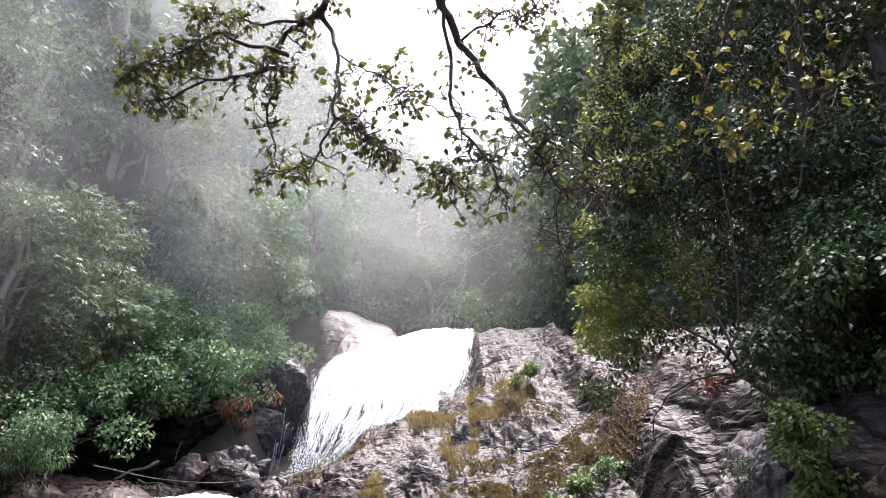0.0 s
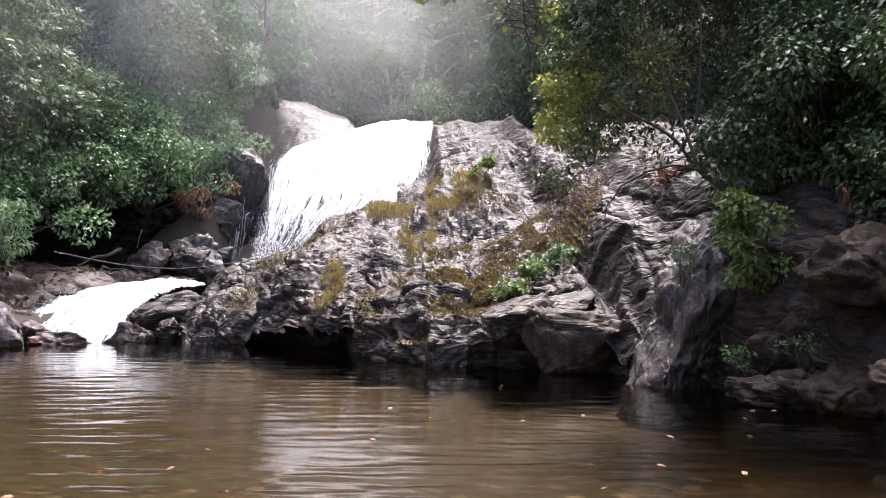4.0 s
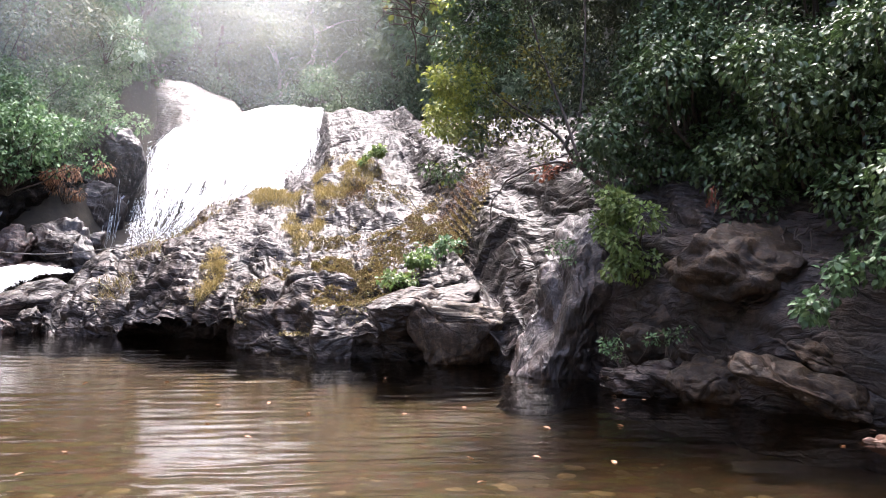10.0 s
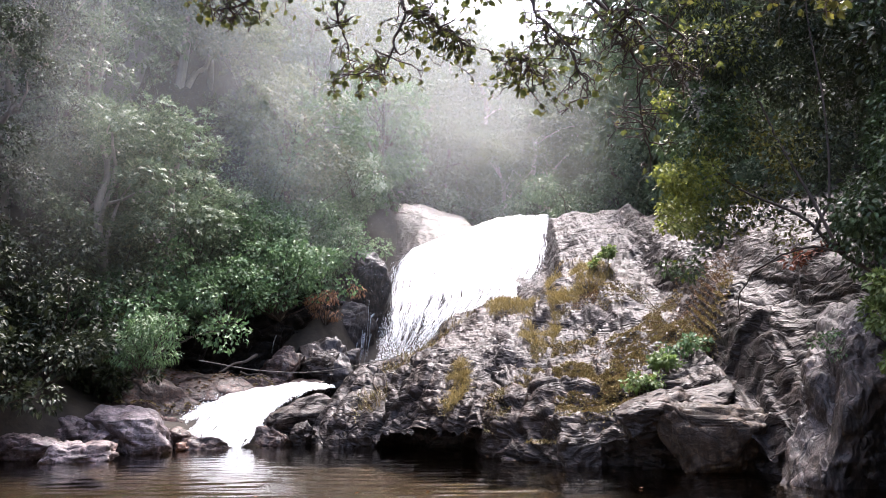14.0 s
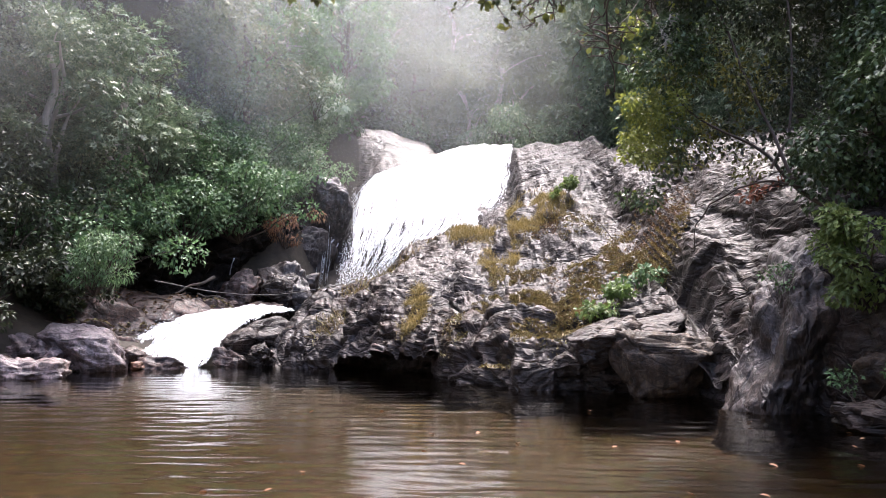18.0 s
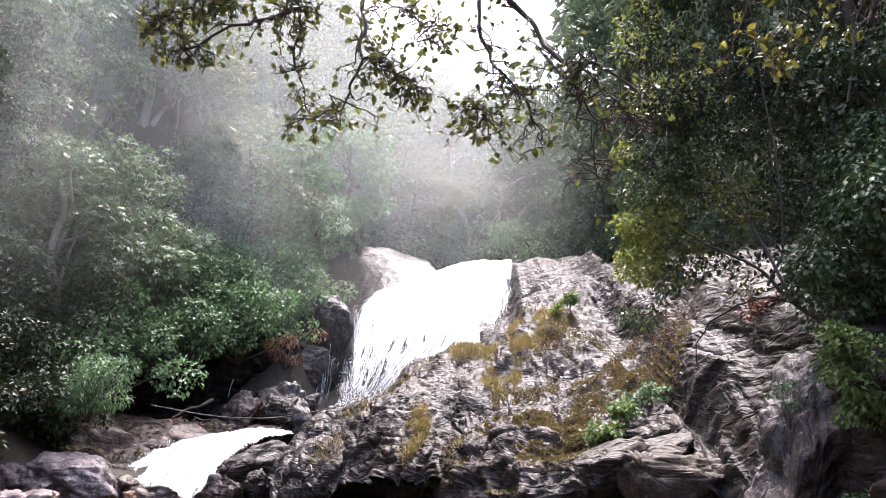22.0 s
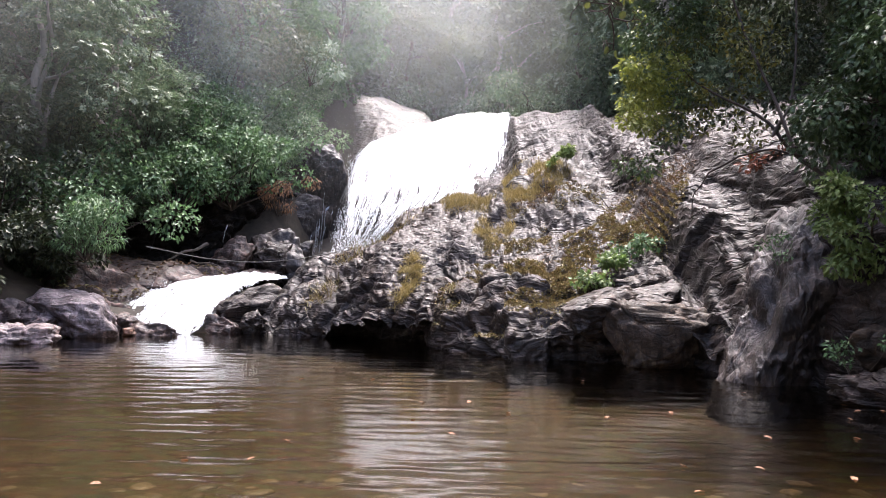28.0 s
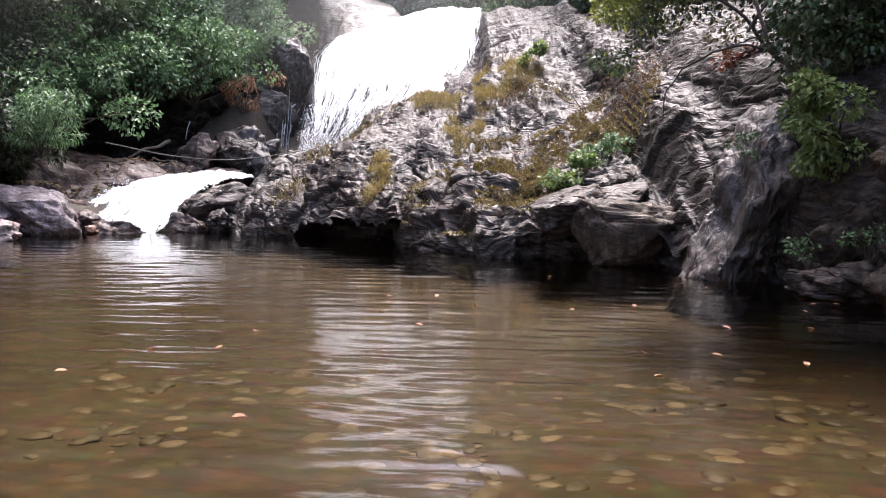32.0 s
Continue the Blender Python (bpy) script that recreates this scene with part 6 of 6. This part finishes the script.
bough([(2.6, -1.6, -0.1), (2.5, -1.4, 2.5), (2.2, 0.0, 5.5), (1.4, 2.5, 7.5), (0.6, 4.6, 8.0), (-0.3, 5.8, 7.6)], 0.18, 0.08, "trunk")
B = [bough([(-0.3, 5.8, 7.6), (-1.1, 5.95, 7.2), (-1.44, 6.0, 6.84), (-1.47, 6.16, 6.47), (-1.78, 6.25, 6.29), (-1.92, 6.22, 5.96), (-1.86, 6.08, 5.63), (-2.13, 5.91, 5.46), (-2.35, 5.78, 5.34), (-2.7, 5.75, 5.14), (-3.03, 5.84, 5.14)], 0.07, 0.008, n=40, seed=1),
     bough([(-1.49, 6.23, 6.45), (-1.26, 6.11, 5.87), (-1.19, 5.94, 5.37), (-1.2, 5.8, 4.92), (-0.93, 5.75, 4.77), (-0.73, 5.82, 4.64), (-0.57, 5.98, 4.6)], 0.035, 0.007, seed=2),
     bough([(-1.82, 6.2, 5.87), (-2.12, 5.75, 5.73), (-2.42, 5.81, 5.87), (-2.8, 5.95, 5.75), (-3.2, 6.12, 5.71), (-3.45, 6.23, 5.72)], 0.03, 0.006, seed=3),
     bough([(-0.3, 5.8, 7.6), (-0.29, 5.93, 6.76), (-0.21, 6.1, 6.33), (-0.06, 6.22, 6.08), (0.11, 6.24, 5.82), (0.33, 6.15, 5.42), (0.45, 5.98, 5.01), (0.66, 5.83, 4.74), (0.91, 5.75, 4.67), (1.2, 5.79, 4.44)], 0.07, 0.01, n=40, seed=4),
     bough([(-0.23, 6.05, 6.45), (-0.15, 6.17, 5.77), (-0.09, 6.01, 5.09), (0.05, 5.84, 4.7), (0.25, 5.75, 4.43), (0.34, 5.78, 4.16), (0.42, 5.91, 3.97)], 0.03, 0.005, seed=5),
     bough([(0.47, 5.96, 4.95), (0.65, 5.76, 4.54), (0.81, 5.77, 4.21), (0.84, 5.89, 3.88), (0.82, 6.06, 3.68)], 0.022, 0.004, seed=6),
     bough([(-0.04, 6.22, 6.05), (0.28, 6.03, 6.21), (0.69, 6.19, 6.39), (0.95, 6.25, 6.65)], 0.022, 0.006, seed=7),
     bough([(-1.25, 6.1, 5.85), (-0.98, 6.21, 5.67), (-0.73, 6.08, 5.49), (-0.54, 5.9, 5.1)], 0.014, 0.004, n=20, seed=8),
     bough([(-1.2, 5.8, 4.92), (-1.29, 5.79, 4.62), (-1.42, 5.75, 4.38), (-1.74, 5.83, 4.39), (-1.95, 5.99, 4.44)], 0.018, 0.004, seed=9),
     bough([(-1.86, 6.08, 5.6), (-1.87, 5.96, 5.08), (-1.86, 6.13, 4.87), (-1.76, 6.24, 4.62), (-1.43, 6.23, 4.67)], 0.018, 0.004, seed=10),
     bough([(0.7, 5.85, 4.76), (1.03, 6.24, 4.7), (1.15, 6.14, 4.44), (1.27, 5.97, 4.19)], 0.018, 0.004, n=20, seed=11),
     bough([(-0.57, 5.98, 4.6), (-0.39, 5.9, 4.44), (-0.11, 6.07, 4.55), (-0.14, 6.21, 4.3)], 0.01, 0.004, n=20, seed=12),
     bough([(-1.72, 6.2, 6.3), (-2.2, 6.25, 6.34), (-2.56, 6.19, 6.44), (-2.78, 6.04, 6.26)], 0.024, 0.006, n=20, seed=13),
     bough([(1.0, 3.6, 7.8), (1.5, 5.4, 7.3), (1.73, 6.0, 6.78), (1.5, 5.84, 6.11), (1.44, 5.75, 5.78), (1.48, 5.79, 5.55)], 0.03, 0.005, n=24, seed=14)]
SUNNY = [bough([(1.4, 2.5, 7.5), (2.4, 4.6, 7.6), (2.76, 5.60, 6.62), (2.54, 5.80, 6.06), (2.39, 6.00, 5.56), (2.24, 6.10, 5.19), (2.13, 6.20, 4.88)], 0.035, 0.005, n=26, seed=15),
         bough([(2.4, 4.6, 7.6), (3.24, 5.60, 6.61), (3.17, 5.80, 5.99), (3.25, 5.90, 5.49), (3.36, 6.00, 5.12)], 0.03, 0.005, n=24, seed=16),
         bough([(2.48, 5.80, 5.93), (2.66, 5.90, 5.43), (2.58, 6.00, 4.95), (2.45, 6.00, 4.71)], 0.016, 0.004, n=20, seed=17)]
tr = np.random.default_rng(33)
twigs, tips, owner = [], [], []
for b_i, b in enumerate(B):
    for _ in range(64 if b_i in (0, 2) else 12 if b_i in (8, 9) else 34 if len(b) > 20 else 22):
        i = int(tr.integers(8, len(b) - 1))
        d = tr.normal(0, 1, 3) * np.array([1, 0.6, 0.6]) + np.array([0, 0, -0.08])
        d /= np.linalg.norm(d)
        ln = tr.uniform(0.1, 0.34)
        tw = bend(b[i], b[i] + d * ln, 7, 0.04, 0.13, int(tr.integers(0, 999)))
        twigs.append(tube(tw - o, np.linspace(0.008, 0.003, 7), 5))
        tips.append(tw)
        owner.append(b_i + 1)
        for _ in range(2):
            j = int(tr.integers(2, 6))
            e = d * 0.6 + tr.normal(0, 0.6, 3)
            e /= np.linalg.norm(e)
            t3 = bend(tw[j], tw[j] + e * tr.uniform(0.07, 0.2), 5, 0.03, 0.08, int(tr.integers(0, 999)))
            twigs.append(tube(t3 - o, np.linspace(0.005, 0.0025, 5), 4))
            tips.append(t3)
            owner.append(b_i + 1)
piece("twig_mass", *merge(twigs), TWIG, ov, kind="stuff")
LEAF_NEARBY = leaf_material("leathery_branch_leaves", (0.025, 0.04, 0.014), (0.10, 0.115, 0.03), (0.2, 0.17, 0.04), 0.42, 0.4)
me = mesh_data("leaf", LEAF_NEAR[0] * np.array([1, 1.3, 1]) * 0.088, LEAF_NEAR[1], LEAF_NEARBY, False)
pp, dd, own = [], [], []
for tw, b_i in zip(tips, owner):
    for _ in range(int(tr.integers(0, 2) if b_i in (6, 11) else tr.integers(1, 3) if b_i in (4, 5, 7) else tr.integers(2, 5))):
        j = int(tr.integers(max(1, len(tw) // 2), len(tw)))
        pp.append(tw[j])
        own.append(b_i)
        e = tw[-1] - tw[0]
        dd.append(e / np.linalg.norm(e))
pp, dd = np.array(pp), np.array(dd)
order = tr.permutation(len(pp))
ax, ay, az = leaf_frames(dd[order[:300]], tr, 0.1, 0.8)
for k, i in enumerate(order[:300]):
    q = new("leaf", me)
    q.parent = bough_obs[own[i]]
    s = tr.uniform(0.6, 1.25)
    q.matrix_basis = Matrix([[ax[k, a] * s, ay[k, a] * s, az[k, a] * s, pp[i, a] - o[a]] for a in range(3)] + [[0, 0, 0, 1]])
rest = order[300:]
piece("small_leaves", *leaves(pp[rest] - o, dd[rest], 0.075 * tr.uniform(0.6, 1.2, len(rest)), LEAF_NEAR, tr, 0.1, 0.8), LEAF_NEARBY, ov, kind="stuff", shade=False)

# broad leaves on boughs that reach the light, sun put into their yellow-green
for b, holder in zip(SUNNY, bough_obs[-3:]):
    at = tr.integers(6, len(b), 40)
    d = tr.normal(0, 1, (40, 3))
    d /= np.linalg.norm(d, axis=1, keepdims=True)
    reach = tr.uniform(0.08, 0.4, (40, 1))
    twig_set = [tube(bend(b[i], b[i] + q * g, 5, 0.03, 0.06, int(i)) - o, np.linspace(0.005, 0.0025, 5), 4) for i, q, g in zip(at, d, reach)]
    piece("twig_mass", *merge(twig_set), TWIG, ov, kind="stuff")
    tips2 = np.repeat(b[at] + d * reach, 3, axis=0)
    piece("sunlit_leaves", *leaves(tips2 - o, np.repeat(d, 3, axis=0), 0.1 * tr.uniform(0.5, 1.2, len(tips2)), LEAF_NEAR, tr, 0.3, 0.7), LEAF_GOLD, ov, kind="stuff", shade=False)

# ---- small things on and under the water ----
fl = np.random.default_rng(55)
me = mesh_data("floating_leaf", LEAF_NEAR[0] * 0.09, LEAF_NEAR[1], LEAF_DRY, False)
for k in range(34):
    a, dist = fl.uniform(-0.55, 0.75), fl.uniform(4.2, 13)
    q = tagged(new("floating_leaf", me), "curled dead leaf floating on the pool", "leaf", "leaves on the water")
    q.matrix_world = pose(math.sin(a) * dist, math.cos(a) * dist, 0.012, fl.normal(0, 8), fl.normal(0, 8), fl.uniform(0, 360))
stones = []
bm = bmesh.new()
bmesh.ops.create_icosphere(bm, subdivisions=2, radius=1)
sv = np.array([q.co[:] for q in bm.verts])
sf = np.array([[q.index for q in face.verts] for face in bm.faces])
bm.free()
for k in range(1700):
    x, yv = fl.uniform(-7, 5), 2.2 + 7 * fl.random() ** 1.5
    s = 0.035 + 0.15 * fl.random() ** 2.5
    zz = float(ground_z(np.array([x]), np.array([yv]))[0])
    a = fl.uniform(0, 6.28)
    v = sv * np.array([1, 0.75, 0.24]) * s * (1 + 0.12 * fl.normal(0, 1, (len(sv), 1)))
    v = np.stack([v[:, 0] * math.cos(a) - v[:, 1] * math.sin(a), v[:, 0] * math.sin(a) + v[:, 1] * math.cos(a), v[:, 2]], 1)
    stones.append((v + np.array([x, yv, zz - 0.012]), sf))
tagged(piece("pebbles", *merge(stones), PEBBLE, None, "brown pebbles scattered over the pool bed", "stuff"), category="pebbles")
